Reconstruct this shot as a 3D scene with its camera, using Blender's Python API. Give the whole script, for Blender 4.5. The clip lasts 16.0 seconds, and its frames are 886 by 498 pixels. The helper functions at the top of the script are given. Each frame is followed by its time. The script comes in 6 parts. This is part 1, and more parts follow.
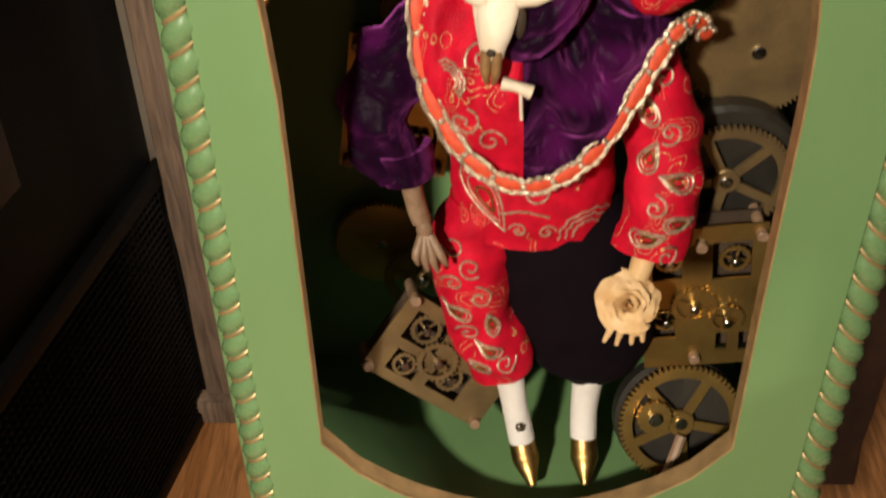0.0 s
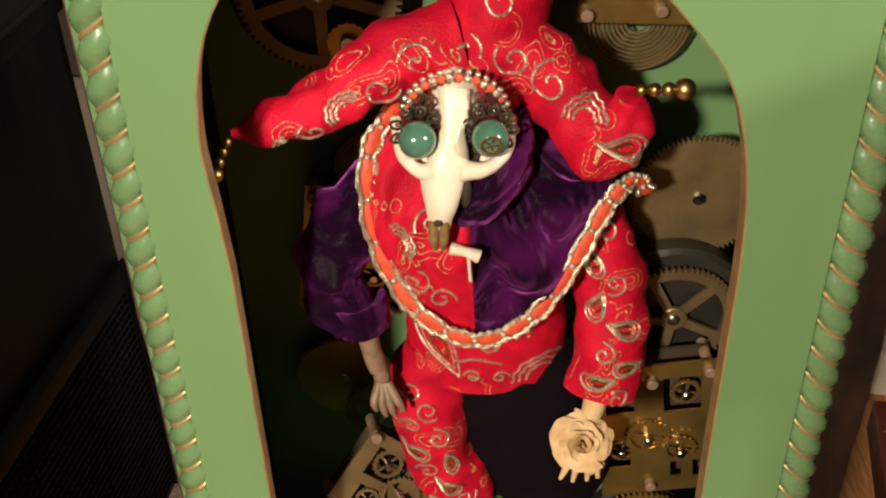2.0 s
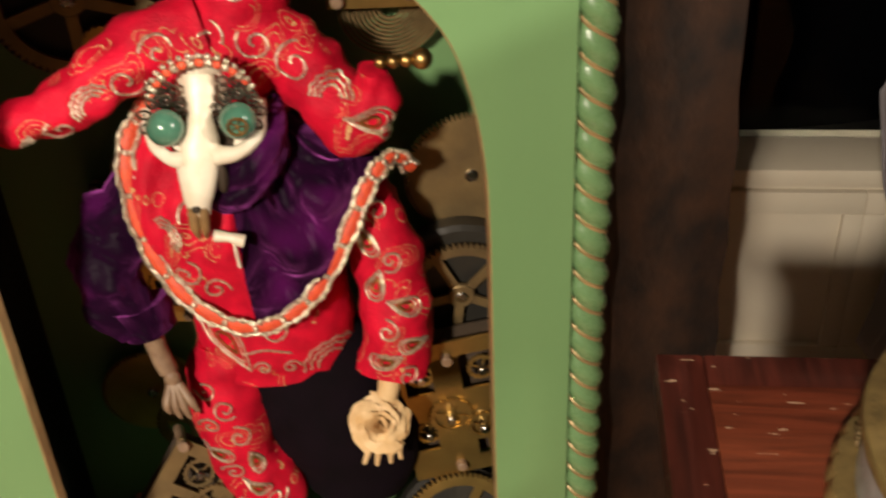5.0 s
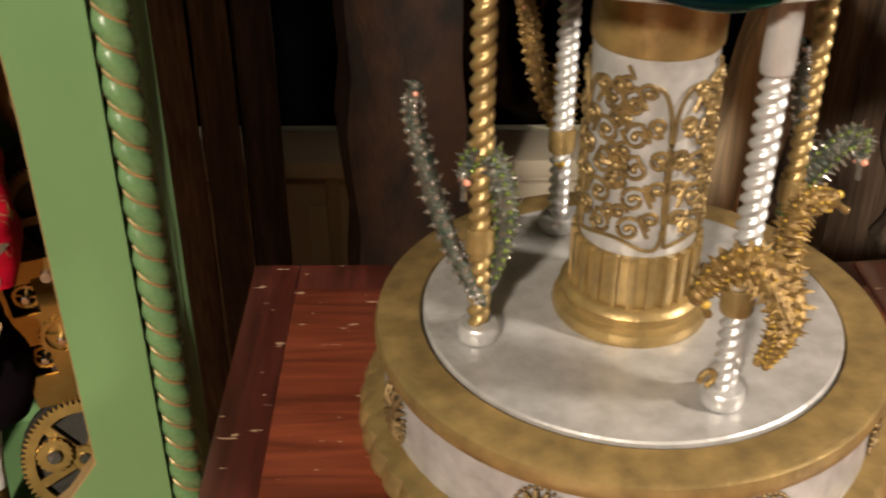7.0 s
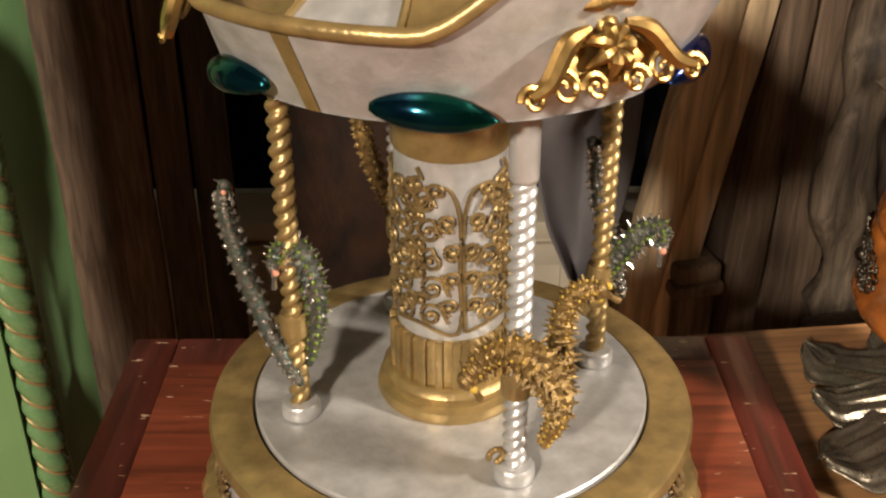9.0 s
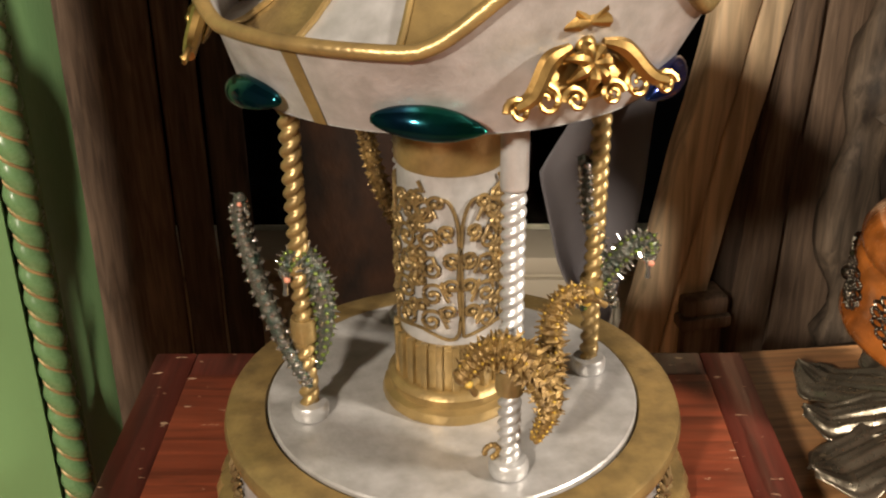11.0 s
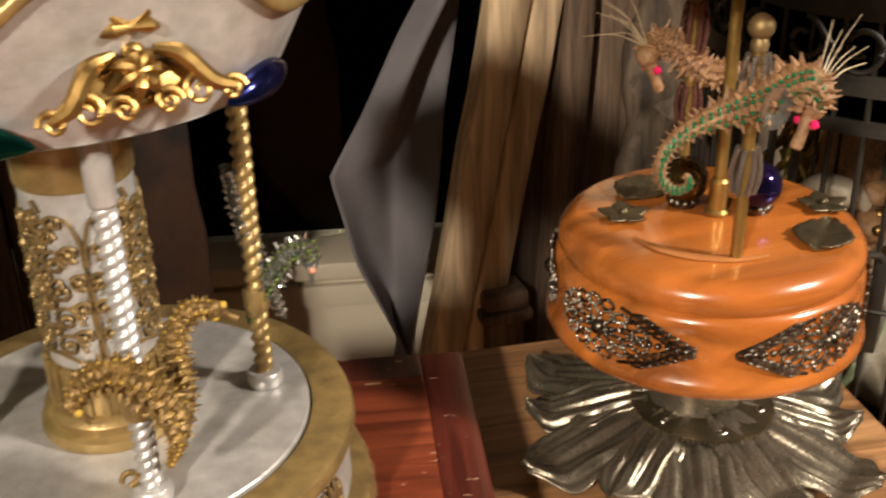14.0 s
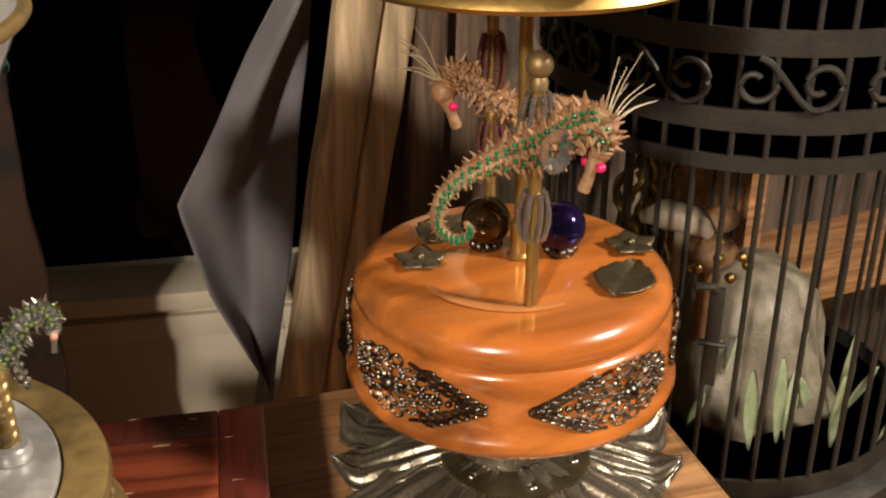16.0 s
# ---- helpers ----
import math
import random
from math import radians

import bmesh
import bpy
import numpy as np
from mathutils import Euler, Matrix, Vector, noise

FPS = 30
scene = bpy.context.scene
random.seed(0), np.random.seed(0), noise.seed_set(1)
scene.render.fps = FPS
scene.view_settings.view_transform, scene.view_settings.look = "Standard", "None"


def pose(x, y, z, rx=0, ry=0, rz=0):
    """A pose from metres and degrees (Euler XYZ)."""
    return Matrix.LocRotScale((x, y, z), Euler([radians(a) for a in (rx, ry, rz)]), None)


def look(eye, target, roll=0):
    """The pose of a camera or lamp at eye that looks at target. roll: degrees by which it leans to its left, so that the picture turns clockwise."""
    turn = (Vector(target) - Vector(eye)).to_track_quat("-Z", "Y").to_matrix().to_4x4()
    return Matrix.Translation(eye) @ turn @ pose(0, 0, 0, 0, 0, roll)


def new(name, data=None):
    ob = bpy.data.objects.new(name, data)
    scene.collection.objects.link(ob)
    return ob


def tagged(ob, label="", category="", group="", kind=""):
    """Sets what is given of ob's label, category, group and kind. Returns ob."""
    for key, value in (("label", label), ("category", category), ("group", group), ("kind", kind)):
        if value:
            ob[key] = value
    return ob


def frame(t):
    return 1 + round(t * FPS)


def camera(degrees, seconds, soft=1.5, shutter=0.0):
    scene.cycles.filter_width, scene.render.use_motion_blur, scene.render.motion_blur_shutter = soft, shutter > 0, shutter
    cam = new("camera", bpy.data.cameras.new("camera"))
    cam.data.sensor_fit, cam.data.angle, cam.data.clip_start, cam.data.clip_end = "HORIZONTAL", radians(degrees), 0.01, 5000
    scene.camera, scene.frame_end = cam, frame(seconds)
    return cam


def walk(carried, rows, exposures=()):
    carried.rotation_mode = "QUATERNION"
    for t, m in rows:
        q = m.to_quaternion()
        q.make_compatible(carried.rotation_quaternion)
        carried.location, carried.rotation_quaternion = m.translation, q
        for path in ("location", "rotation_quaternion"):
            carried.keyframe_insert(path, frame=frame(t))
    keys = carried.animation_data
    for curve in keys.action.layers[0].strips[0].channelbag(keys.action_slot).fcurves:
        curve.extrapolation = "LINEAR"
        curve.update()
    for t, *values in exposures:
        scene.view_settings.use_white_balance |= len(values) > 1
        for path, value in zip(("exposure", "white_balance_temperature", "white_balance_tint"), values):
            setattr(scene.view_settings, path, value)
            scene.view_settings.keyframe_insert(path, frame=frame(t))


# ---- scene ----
cam = camera(44.0, 16.0, soft=2.1, shutter=0.5)
PATH = [
    (0, (-0.011, -0.052, 1.311), (-0.081, 1.507, 0.06), -1.3),
    (0.5, (-0.007, -0.05, 1.341), (-0.064, 1.546, 0.137), -0.9),
    (1, (0.003, -0.038, 1.364), (-0.033, 1.572, 0.177), -1.0),
    (1.5, (0.002, -0.036, 1.367), (-0.027, 1.578, 0.186), -1.0),
    (2, (0.003, -0.031, 1.372), (-0.021, 1.587, 0.196), -1.7),
    (2.5, (-0.012, -0.023, 1.371), (-0.021, 1.599, 0.201), -2.6),
    (3, (-0.03, -0.017, 1.383), (-0.018, 1.614, 0.225), -3.0),
    (3.2, (-0.036, -0.015, 1.386), (-0.011, 1.624, 0.241), -3.1),
    (5.5, (0.115, -0.096, 1.32), (0.357, 1.559, 0.223), -1.8),
    (6, (0.157, -0.123, 1.298), (0.466, 1.535, 0.223), -0.5),
    (6.5, (0.209, -0.145, 1.283), (0.571, 1.514, 0.226), -0.3),
    (7, (0.253, -0.167, 1.272), (0.65, 1.49, 0.224), -0.0),
    (7.5, (0.289, -0.18, 1.271), (0.692, 1.481, 0.233), 0.2),
    (8, (0.329, -0.199, 1.275), (0.707, 1.479, 0.254), -0.8),
    (8.5, (0.34, -0.209, 1.291), (0.746, 1.473, 0.288), -0.2),
    (9, (0.345, -0.216, 1.309), (0.738, 1.489, 0.341), -0.2),
    (9.2, (0.346, -0.219, 1.311), (0.728, 1.494, 0.354), -0.3),
    (11.5, (0.345, -0.272, 1.311), (0.710, 1.482, 0.42), -0.7),
    (12, (0.344, -0.276, 1.304), (0.710, 1.476, 0.41), -0.9),
    (12.5, (0.370, -0.276, 1.299), (0.760, 1.467, 0.398), -1.3),
    (13, (0.411, -0.281, 1.298), (0.874, 1.446, 0.401), -1.1),
    (13.5, (0.446, -0.282, 1.3), (0.966, 1.43, 0.406), -1.0),
    (14, (0.48, -0.28, 1.304), (1.042, 1.418, 0.411), -1.2),
    (14.5, (0.513, -0.273, 1.311), (1.128, 1.408, 0.419), -0.7),
    (15, (0.539, -0.268, 1.311), (1.203, 1.399, 0.428), -0.6),
    (15.5, (0.56, -0.263, 1.308), (1.255, 1.394, 0.43), -0.5),
    (16, (0.576, -0.258, 1.304), (1.285, 1.393, 0.425), -0.1),
]
walk(cam, [(t, look(eye, target, roll)) for t, eye, target, roll in PATH])

from mathutils import bvhtree

# ---- light ----
world = bpy.data.worlds.new("night_room")
world.use_nodes = True
world.node_tree.nodes["Background"].inputs[0].default_value = (1.0, 0.8, 0.6, 1)
world.node_tree.nodes["Background"].inputs[1].default_value = 0.003
scene.world = world


def lamp(name, kind, eye, target, power, size, colour):
    data = bpy.data.lights.new(name, kind)
    data.energy, data.color = power, colour
    if kind == "AREA":
        data.shape, data.size = "DISK", size
    else:
        data.shadow_soft_size = size
    ob = new(name, data)
    ob.matrix_world = look(eye, target)
    return ob


lamp("key_lamp", "AREA", (-0.96, -1.78, 2.33), (0.30, 0.40, 0.95), 112.0, 0.18, (1.0, 0.86, 0.70))
lamp("ceiling_lamp", "AREA", (2.1, -0.75, 2.15), (0.9, 0.5, 0.85), 70.0, 0.25, (1.0, 0.88, 0.74))

# ---- materials ----


def shader(name, base, other=None, rough=0.5, metal=0.0, scale=20.0, fine=200.0, bump=0.15, grain=(1, 1, 1), coat=0.0, sheen=0.0, spread=0.5, spec=0.5):
    """A surface with two scales of variation: broad patches between two colours, and fine relief."""
    m = bpy.data.materials.new(name)
    m.use_nodes = True
    n, l = m.node_tree.nodes, m.node_tree.links
    b = n["Principled BSDF"]
    other = other or tuple(c * 0.7 for c in base)
    tc = n.new("ShaderNodeTexCoord")
    mp = n.new("ShaderNodeMapping")
    mp.inputs["Scale"].default_value = grain
    l.new(tc.outputs["Object"], mp.inputs[0])
    na = n.new("ShaderNodeTexNoise")
    na.inputs["Scale"].default_value, na.inputs["Detail"].default_value = scale, 5
    nb = n.new("ShaderNodeTexNoise")
    nb.inputs["Scale"].default_value, nb.inputs["Detail"].default_value = fine, 3
    l.new(mp.outputs[0], na.inputs["Vector"])
    l.new(mp.outputs[0], nb.inputs["Vector"])
    ramp = n.new("ShaderNodeValToRGB")
    ramp.color_ramp.elements[0].position = 0.5 - spread / 2
    ramp.color_ramp.elements[1].position = 0.5 + spread / 2
    ramp.color_ramp.elements[0].color = (*base, 1)
    ramp.color_ramp.elements[1].color = (*other, 1)
    l.new(na.outputs[0], ramp.inputs[0])
    l.new(ramp.outputs[0], b.inputs["Base Color"])
    mr = n.new("ShaderNodeMapRange")
    mr.inputs[3].default_value, mr.inputs[4].default_value = max(0.03, rough - 0.12), min(1, rough + 0.12)
    l.new(nb.outputs[0], mr.inputs[0])
    l.new(mr.outputs[0], b.inputs["Roughness"])
    b.inputs["Metallic"].default_value = metal
    b.inputs["Coat Weight"].default_value = coat
    b.inputs["Sheen Weight"].default_value = sheen
    if sheen:
        top = max(max(base), max(other))
        b.inputs["Sheen Tint"].default_value = (*[min(1, 0.12 + 0.75 * c / top) for c in (other if sum(other) > sum(base) else base)], 1)
    b.inputs["Specular IOR Level"].default_value = spec
    bp = n.new("ShaderNodeBump")
    bp.inputs["Strength"].default_value, bp.inputs["Distance"].default_value = bump, 0.001
    l.new(nb.outputs[0], bp.inputs["Height"])
    l.new(bp.outputs[0], b.inputs["Normal"])
    return m


def wood(name, light, dark, axis=0, rough=0.4, coat=0.0, scale=9.0, bump=0.2, scratches=None, rings=9.0):
    """Wood with grain along one axis (0 x, 1 y, 2 z); scratches: the colour of bare chips."""
    m = shader(name, light, dark, rough=rough, coat=coat, scale=scale, fine=120, bump=bump, grain=tuple(0.12 if i == axis else 1.6 for i in range(3)), spread=0.35)
    n, l = m.node_tree.nodes, m.node_tree.links
    b = n["Principled BSDF"]
    tc = n.new("ShaderNodeTexCoord")
    mp = n.new("ShaderNodeMapping")
    mp.inputs["Scale"].default_value = tuple(0.25 if i == axis else 3.0 for i in range(3))
    l.new(tc.outputs["Object"], mp.inputs[0])
    w = n.new("ShaderNodeTexNoise")
    w.inputs["Scale"].default_value, w.inputs["Detail"].default_value, w.inputs["Distortion"].default_value = rings * 4, 8, 0.8
    l.new(mp.outputs[0], w.inputs["Vector"])
    rr = n.new("ShaderNodeMapRange")
    rr.inputs[1].default_value, rr.inputs[2].default_value = 0.35, 0.65
    rr.inputs[3].default_value, rr.inputs[4].default_value = 0.55, 1.15
    l.new(w.outputs[0], rr.inputs[0])
    mix = n.new("ShaderNodeMix")
    mix.data_type, mix.blend_type = "RGBA", "MULTIPLY"
    mix.inputs[0].default_value = 1.0
    src = b.inputs["Base Color"].links[0].from_socket
    l.new(src, mix.inputs[6])
    l.new(rr.outputs[0], mix.inputs[7])
    out = mix.outputs[2]
    if scratches:
        v = n.new("ShaderNodeTexNoise")
        v.inputs["Scale"].default_value, v.inputs["Detail"].default_value = 95, 9
        mp2 = n.new("ShaderNodeMapping")
        mp2.inputs["Scale"].default_value, mp2.inputs["Rotation"].default_value = (0.45, 1.9, 1), (0, 0, 0.75)
        l.new(tc.outputs["Object"], mp2.inputs[0])
        l.new(mp2.outputs[0], v.inputs["Vector"])
        st = n.new("ShaderNodeMapRange")
        st.inputs[1].default_value, st.inputs[2].default_value = 0.668, 0.684
        l.new(v.outputs[0], st.inputs[0])
        m2 = n.new("ShaderNodeMix")
        m2.data_type = "RGBA"
        m2.inputs[7].default_value = (*scratches, 1)
        l.new(st.outputs[0], m2.inputs[0])
        l.new(out, m2.inputs[6])
        out = m2.outputs[2]
    l.new(out, b.inputs["Base Color"])
    return m


def brocade(name):
    """Red velvet with glittering gold and silver paisley outlines."""
    m = shader(name, (0.66, 0.004, 0.030), (0.36, 0.001, 0.016), rough=0.6, scale=75, fine=800, bump=0.8, sheen=0.05, spec=0.2)
    n, l = m.node_tree.nodes, m.node_tree.links
    b = n["Principled BSDF"]
    tc = n.new("ShaderNodeTexCoord")
    nd = n.new("ShaderNodeTexNoise")
    nd.inputs["Scale"].default_value = 17
    l.new(tc.outputs["Object"], nd.inputs["Vector"])
    add = n.new("ShaderNodeVectorMath")
    add.operation = "MULTIPLY_ADD"
    add.inputs[1].default_value = (0.075, 0.075, 0.075)
    l.new(nd.outputs["Color"], add.inputs[0])
    l.new(tc.outputs["Object"], add.inputs[2])
    v = n.new("ShaderNodeTexVoronoi")
    v.inputs["Scale"].default_value = 38
    l.new(add.outputs[0], v.inputs["Vector"])
    lines = []
    for at, half in ((0.30, 0.010), (0.42, 0.009), (0.16, 0.012)):
        s1 = n.new("ShaderNodeMath")
        s1.operation = "SUBTRACT"
        s1.inputs[1].default_value = at
        l.new(v.outputs["Distance"], s1.inputs[0])
        s2 = n.new("ShaderNodeMath")
        s2.operation = "ABSOLUTE"
        l.new(s1.outputs[0], s2.inputs[0])
        s3 = n.new("ShaderNodeMath")
        s3.operation = "LESS_THAN"
        s3.inputs[1].default_value = half
        l.new(s2.outputs[0], s3.inputs[0])
        lines.append(s3.outputs[0])
    mx = lines[0]
    for o in lines[1:]:
        q = n.new("ShaderNodeMath")
        q.operation = "MAXIMUM"
        l.new(mx, q.inputs[0])
        l.new(o, q.inputs[1])
        mx = q.outputs[0]
    # the pattern stops and starts, so that plain velvet lies between
    gap = n.new("ShaderNodeTexNoise")
    gap.inputs["Scale"].default_value = 22
    l.new(tc.outputs["Object"], gap.inputs["Vector"])
    gt = n.new("ShaderNodeMath")
    gt.operation = "GREATER_THAN"
    gt.inputs[1].default_value = 0.50
    l.new(gap.outputs[0], gt.inputs[0])
    q = n.new("ShaderNodeMath")
    q.operation = "MULTIPLY"
    l.new(mx, q.inputs[0])
    l.new(gt.outputs[0], q.inputs[1])
    sp = n.new("ShaderNodeTexNoise")
    sp.inputs["Scale"].default_value = 700
    l.new(tc.outputs["Object"], sp.inputs["Vector"])
    gr = n.new("ShaderNodeValToRGB")
    gr.color_ramp.elements[0].position, gr.color_ramp.elements[1].position = 0.42, 0.6
    gr.color_ramp.elements[0].color, gr.color_ramp.elements[1].color = (0.32, 0.10, 0.03, 1), (0.62, 0.44, 0.20, 1)
    l.new(sp.outputs[0], gr.inputs[0])
    mix = n.new("ShaderNodeMix")
    mix.data_type = "RGBA"
    src = b.inputs["Base Color"].links[0].from_socket
    l.new(q.outputs[0], mix.inputs[0])
    l.new(src, mix.inputs[6])
    l.new(gr.outputs[0], mix.inputs[7])
    l.new(mix.outputs[2], b.inputs["Base Color"])
    return m


def crushed(name, deep, bright):
    """Crushed velvet: a dark pile with its folds' highlights painted in as bright patches, and scattered glitter."""
    m = shader(name, deep, bright, rough=0.45, scale=24, fine=500, bump=0.3, sheen=0.45, spread=0.22, spec=0.04)
    m.node_tree.nodes["Noise Texture"].inputs["Detail"].default_value = 1.0
    # the ramp's bright end imitates sheen on the folds, placed by noise
    for el, at_ in zip(m.node_tree.nodes["Color Ramp"].color_ramp.elements, (0.50, 0.70)):
        el.position = at_
    nt, l = m.node_tree.nodes, m.node_tree.links
    p = nt["Principled BSDF"]
    tc = nt.new("ShaderNodeTexCoord")
    fold = nt.new("ShaderNodeTexNoise")
    fold.inputs["Scale"].default_value, fold.inputs["Detail"].default_value, fold.inputs["Distortion"].default_value = 30, 2, 0.8
    l.new(tc.outputs["Object"], fold.inputs["Vector"])
    bp = nt.new("ShaderNodeBump")
    bp.inputs["Strength"].default_value, bp.inputs["Distance"].default_value = 0.9, 0.012
    l.new(fold.outputs[0], bp.inputs["Height"])
    l.new(p.inputs["Normal"].links[0].from_socket, bp.inputs["Normal"])
    l.new(bp.outputs[0], p.inputs["Normal"])
    dust = nt.new("ShaderNodeTexVoronoi")
    dust.inputs["Scale"].default_value = 420
    l.new(tc.outputs["Object"], dust.inputs["Vector"])
    st = nt.new("ShaderNodeMath")
    st.operation, st.inputs[1].default_value = "LESS_THAN", 0.06
    l.new(dust.outputs["Distance"], st.inputs[0])
    mix = nt.new("ShaderNodeMix")
    mix.data_type = "RGBA"
    mix.inputs[7].default_value = (0.42, 0.20, 0.42, 1)
    l.new(st.outputs[0], mix.inputs[0])
    l.new(p.inputs["Base Color"].links[0].from_socket, mix.inputs[6])
    l.new(mix.outputs[2], p.inputs["Base Color"])
    return m


def rusted(name):
    """Old timber: black, with rust-brown blotches of two sizes."""
    m = shader(name, (0.006, 0.005, 0.004), (0.060, 0.025, 0.011), rough=0.65, scale=20, fine=70, bump=1.0, grain=(1.2, 1.2, 0.8), spread=0.5)
    return m


GREEN = shader("green_paint", (0.142, 0.265, 0.108), (0.122, 0.232, 0.096), rough=0.42, scale=14, fine=260, bump=0.06, grain=(1, 1, 0.25), coat=0.15)
ROPE = shader("green_enamel", (0.135, 0.245, 0.105), (0.10, 0.19, 0.08), rough=0.28, scale=30, fine=300, bump=0.05, coat=0.4)
EDGE = shader("rubbed_gold_edge", (0.48, 0.33, 0.15), (0.24, 0.17, 0.08), rough=0.45, metal=0.4, scale=60)
BRASS = shader("old_brass", (0.50, 0.33, 0.10), (0.30, 0.19, 0.06), rough=0.36, metal=0.85, scale=35, fine=350, bump=0.12)
DULLBRASS = shader("tarnished_brass", (0.33, 0.23, 0.10), (0.20, 0.14, 0.07), rough=0.5, metal=0.75, scale=45, fine=350, bump=0.2)
ANTIQUE = shader("antique_gold_paint", (0.40, 0.275, 0.105), (0.20, 0.14, 0.06), rough=0.36, metal=0.5, scale=80, fine=320, bump=0.35, spread=0.5)
GOLD = shader("bright_gold", (0.56, 0.37, 0.13), (0.22, 0.13, 0.045), rough=0.38, metal=1.0, scale=60)
SILVER = shader("brushed_silver_paint", (0.56, 0.55, 0.545), (0.35, 0.34, 0.325), rough=0.38, metal=0.4, scale=75, fine=340, bump=0.3, spread=0.5)
BRIGHTSILVER = shader("silver_leaf", (0.62, 0.615, 0.61), (0.40, 0.395, 0.385), rough=0.34, metal=0.5, scale=90, fine=420, bump=0.3, spread=0.5)
STEEL = shader("steel", (0.55, 0.54, 0.52), (0.4, 0.38, 0.35), rough=0.25, metal=1.0, scale=60)
TARNISHED = shader("tarnished_silver", (0.30, 0.27, 0.22), (0.12, 0.10, 0.08), rough=0.3, metal=0.9, scale=160)
BLACKMETAL = shader("black_iron", (0.013, 0.0125, 0.011), (0.034, 0.030, 0.023), rough=0.48, metal=0.2, scale=30, bump=0.4)
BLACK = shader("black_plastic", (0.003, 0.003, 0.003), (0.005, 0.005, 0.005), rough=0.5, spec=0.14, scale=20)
VELVET = crushed("purple_velvet", (0.005, 0.0008, 0.007), (0.085, 0.005, 0.078))
DARKVELVET = shader("dark_purple_velvet", (0.0025, 0.0010, 0.0024), (0.005, 0.0016, 0.0048), rough=0.85, scale=50, fine=700, bump=0.5, sheen=0.0, spec=0.12)
BROCADE = brocade("red_brocade")
ORANGE = shader("orange_ribbon", (0.75, 0.10, 0.03), (0.55, 0.06, 0.03), rough=0.5, scale=200, fine=900, bump=0.5)
GLITTER = shader("silver_gold_braid", (0.55, 0.45, 0.28), (0.75, 0.70, 0.6), rough=0.3, metal=0.8, scale=500, fine=900, bump=0.8)
BONE = shader("old_bone", (0.80, 0.75, 0.63), (0.60, 0.50, 0.34), rough=0.4, scale=70, fine=300, bump=0.2, spread=0.8)
TOOTH = shader("brown_horn", (0.30, 0.18, 0.07), (0.18, 0.10, 0.04), rough=0.35, scale=80)
# dark brown that puts the shade of recesses into the colour
HOLLOW_SHADE = shader("hollow_shade", (0.06, 0.035, 0.02), (0.03, 0.02, 0.01), rough=0.8)
JADE = shader("jade_bead", (0.045, 0.13, 0.085), (0.07, 0.18, 0.12), rough=0.12, scale=60, bump=0.02, coat=0.5)
STOCKING = shader("white_stocking", (0.78, 0.76, 0.72), (0.66, 0.64, 0.60), rough=0.6, scale=60, fine=900, bump=0.3)
ROSE = shader("dried_rose", (0.72, 0.52, 0.28), (0.55, 0.34, 0.14), rough=0.6, scale=60, fine=400, bump=0.4)
CLAW = shader("brown_claw", (0.16, 0.09, 0.05), (0.32, 0.22, 0.14), rough=0.5, scale=90)
REDWOOD = wood("red_mahogany", (0.27, 0.062, 0.026), (0.13, 0.026, 0.012), axis=0, rough=0.38, coat=0.25, scratches=(0.55, 0.36, 0.24), bump=0.12)
REDEDGE = wood("dark_red_edge", (0.11, 0.020, 0.012), (0.055, 0.012, 0.008), axis=1, rough=0.4, coat=0.2, scratches=(0.52, 0.34, 0.22), bump=0.2)
PINE = wood("pale_pine", (0.46, 0.25, 0.11), (0.27, 0.125, 0.05), axis=0, rough=0.45, coat=0.1, bump=0.25)
CHERRY = wood("varnished_cherry", (0.46, 0.15, 0.028), (0.34, 0.095, 0.018), axis=0, rough=0.24, coat=0.6, bump=0.03, rings=3)
FLOORWOOD = wood("floor_oak", (0.48, 0.22, 0.08), (0.36, 0.15, 0.05), axis=1, rough=0.4, coat=0.1)
BARK = rusted("rusty_timber")
BROWN = wood("brown_barn_board", (0.26, 0.18, 0.122), (0.11, 0.073, 0.05), axis=2, rough=0.7, scale=12, bump=0.8)
DARKBOARD = wood("dark_barn_board", (0.12, 0.084, 0.060), (0.045, 0.032, 0.024), axis=2, rough=0.7, scale=12, bump=0.8)
STRIPPED = wood("stripped_lath", (0.84, 0.66, 0.43), (0.60, 0.43, 0.26), axis=2, rough=0.55, scale=7, bump=0.4, rings=4)
DRIFT = wood("carved_driftwood", (0.20, 0.15, 0.105), (0.045, 0.032, 0.022), axis=2, rough=0.7, scale=20, bump=1.0)
WHITE = shader("cream_wall_paint", (0.66, 0.60, 0.48), (0.60, 0.53, 0.41), rough=0.5, scale=6, fine=150, bump=0.1)
PLASTER = shader("plaster", (0.15, 0.125, 0.10), (0.12, 0.10, 0.08), rough=0.8, scale=3, fine=80, bump=0.2)
CLOTH = shader("grey_cloth", (0.20, 0.19, 0.205), (0.14, 0.13, 0.14), rough=0.85, scale=9, fine=900, bump=0.4, sheen=0.2)
BRONZE = shader("dark_bronze", (0.34, 0.30, 0.23), (0.10, 0.088, 0.066), rough=0.30, metal=0.8, scale=40, fine=300, bump=0.3, spread=0.7)
FILIGREE = shader("blackened_filigree", (0.22, 0.19, 0.15), (0.06, 0.05, 0.042), rough=0.28, metal=1.0, scale=120)
LEAFMETAL = shader("patinated_leaf", (0.17, 0.135, 0.075), (0.085, 0.07, 0.045), rough=0.4, metal=0.8, scale=70, fine=500, bump=0.4)
PEARL1 = shader("golden_iridescent_bead", (0.16, 0.09, 0.03), (0.04, 0.035, 0.02), rough=0.06, metal=0.9, scale=50, bump=0.0)
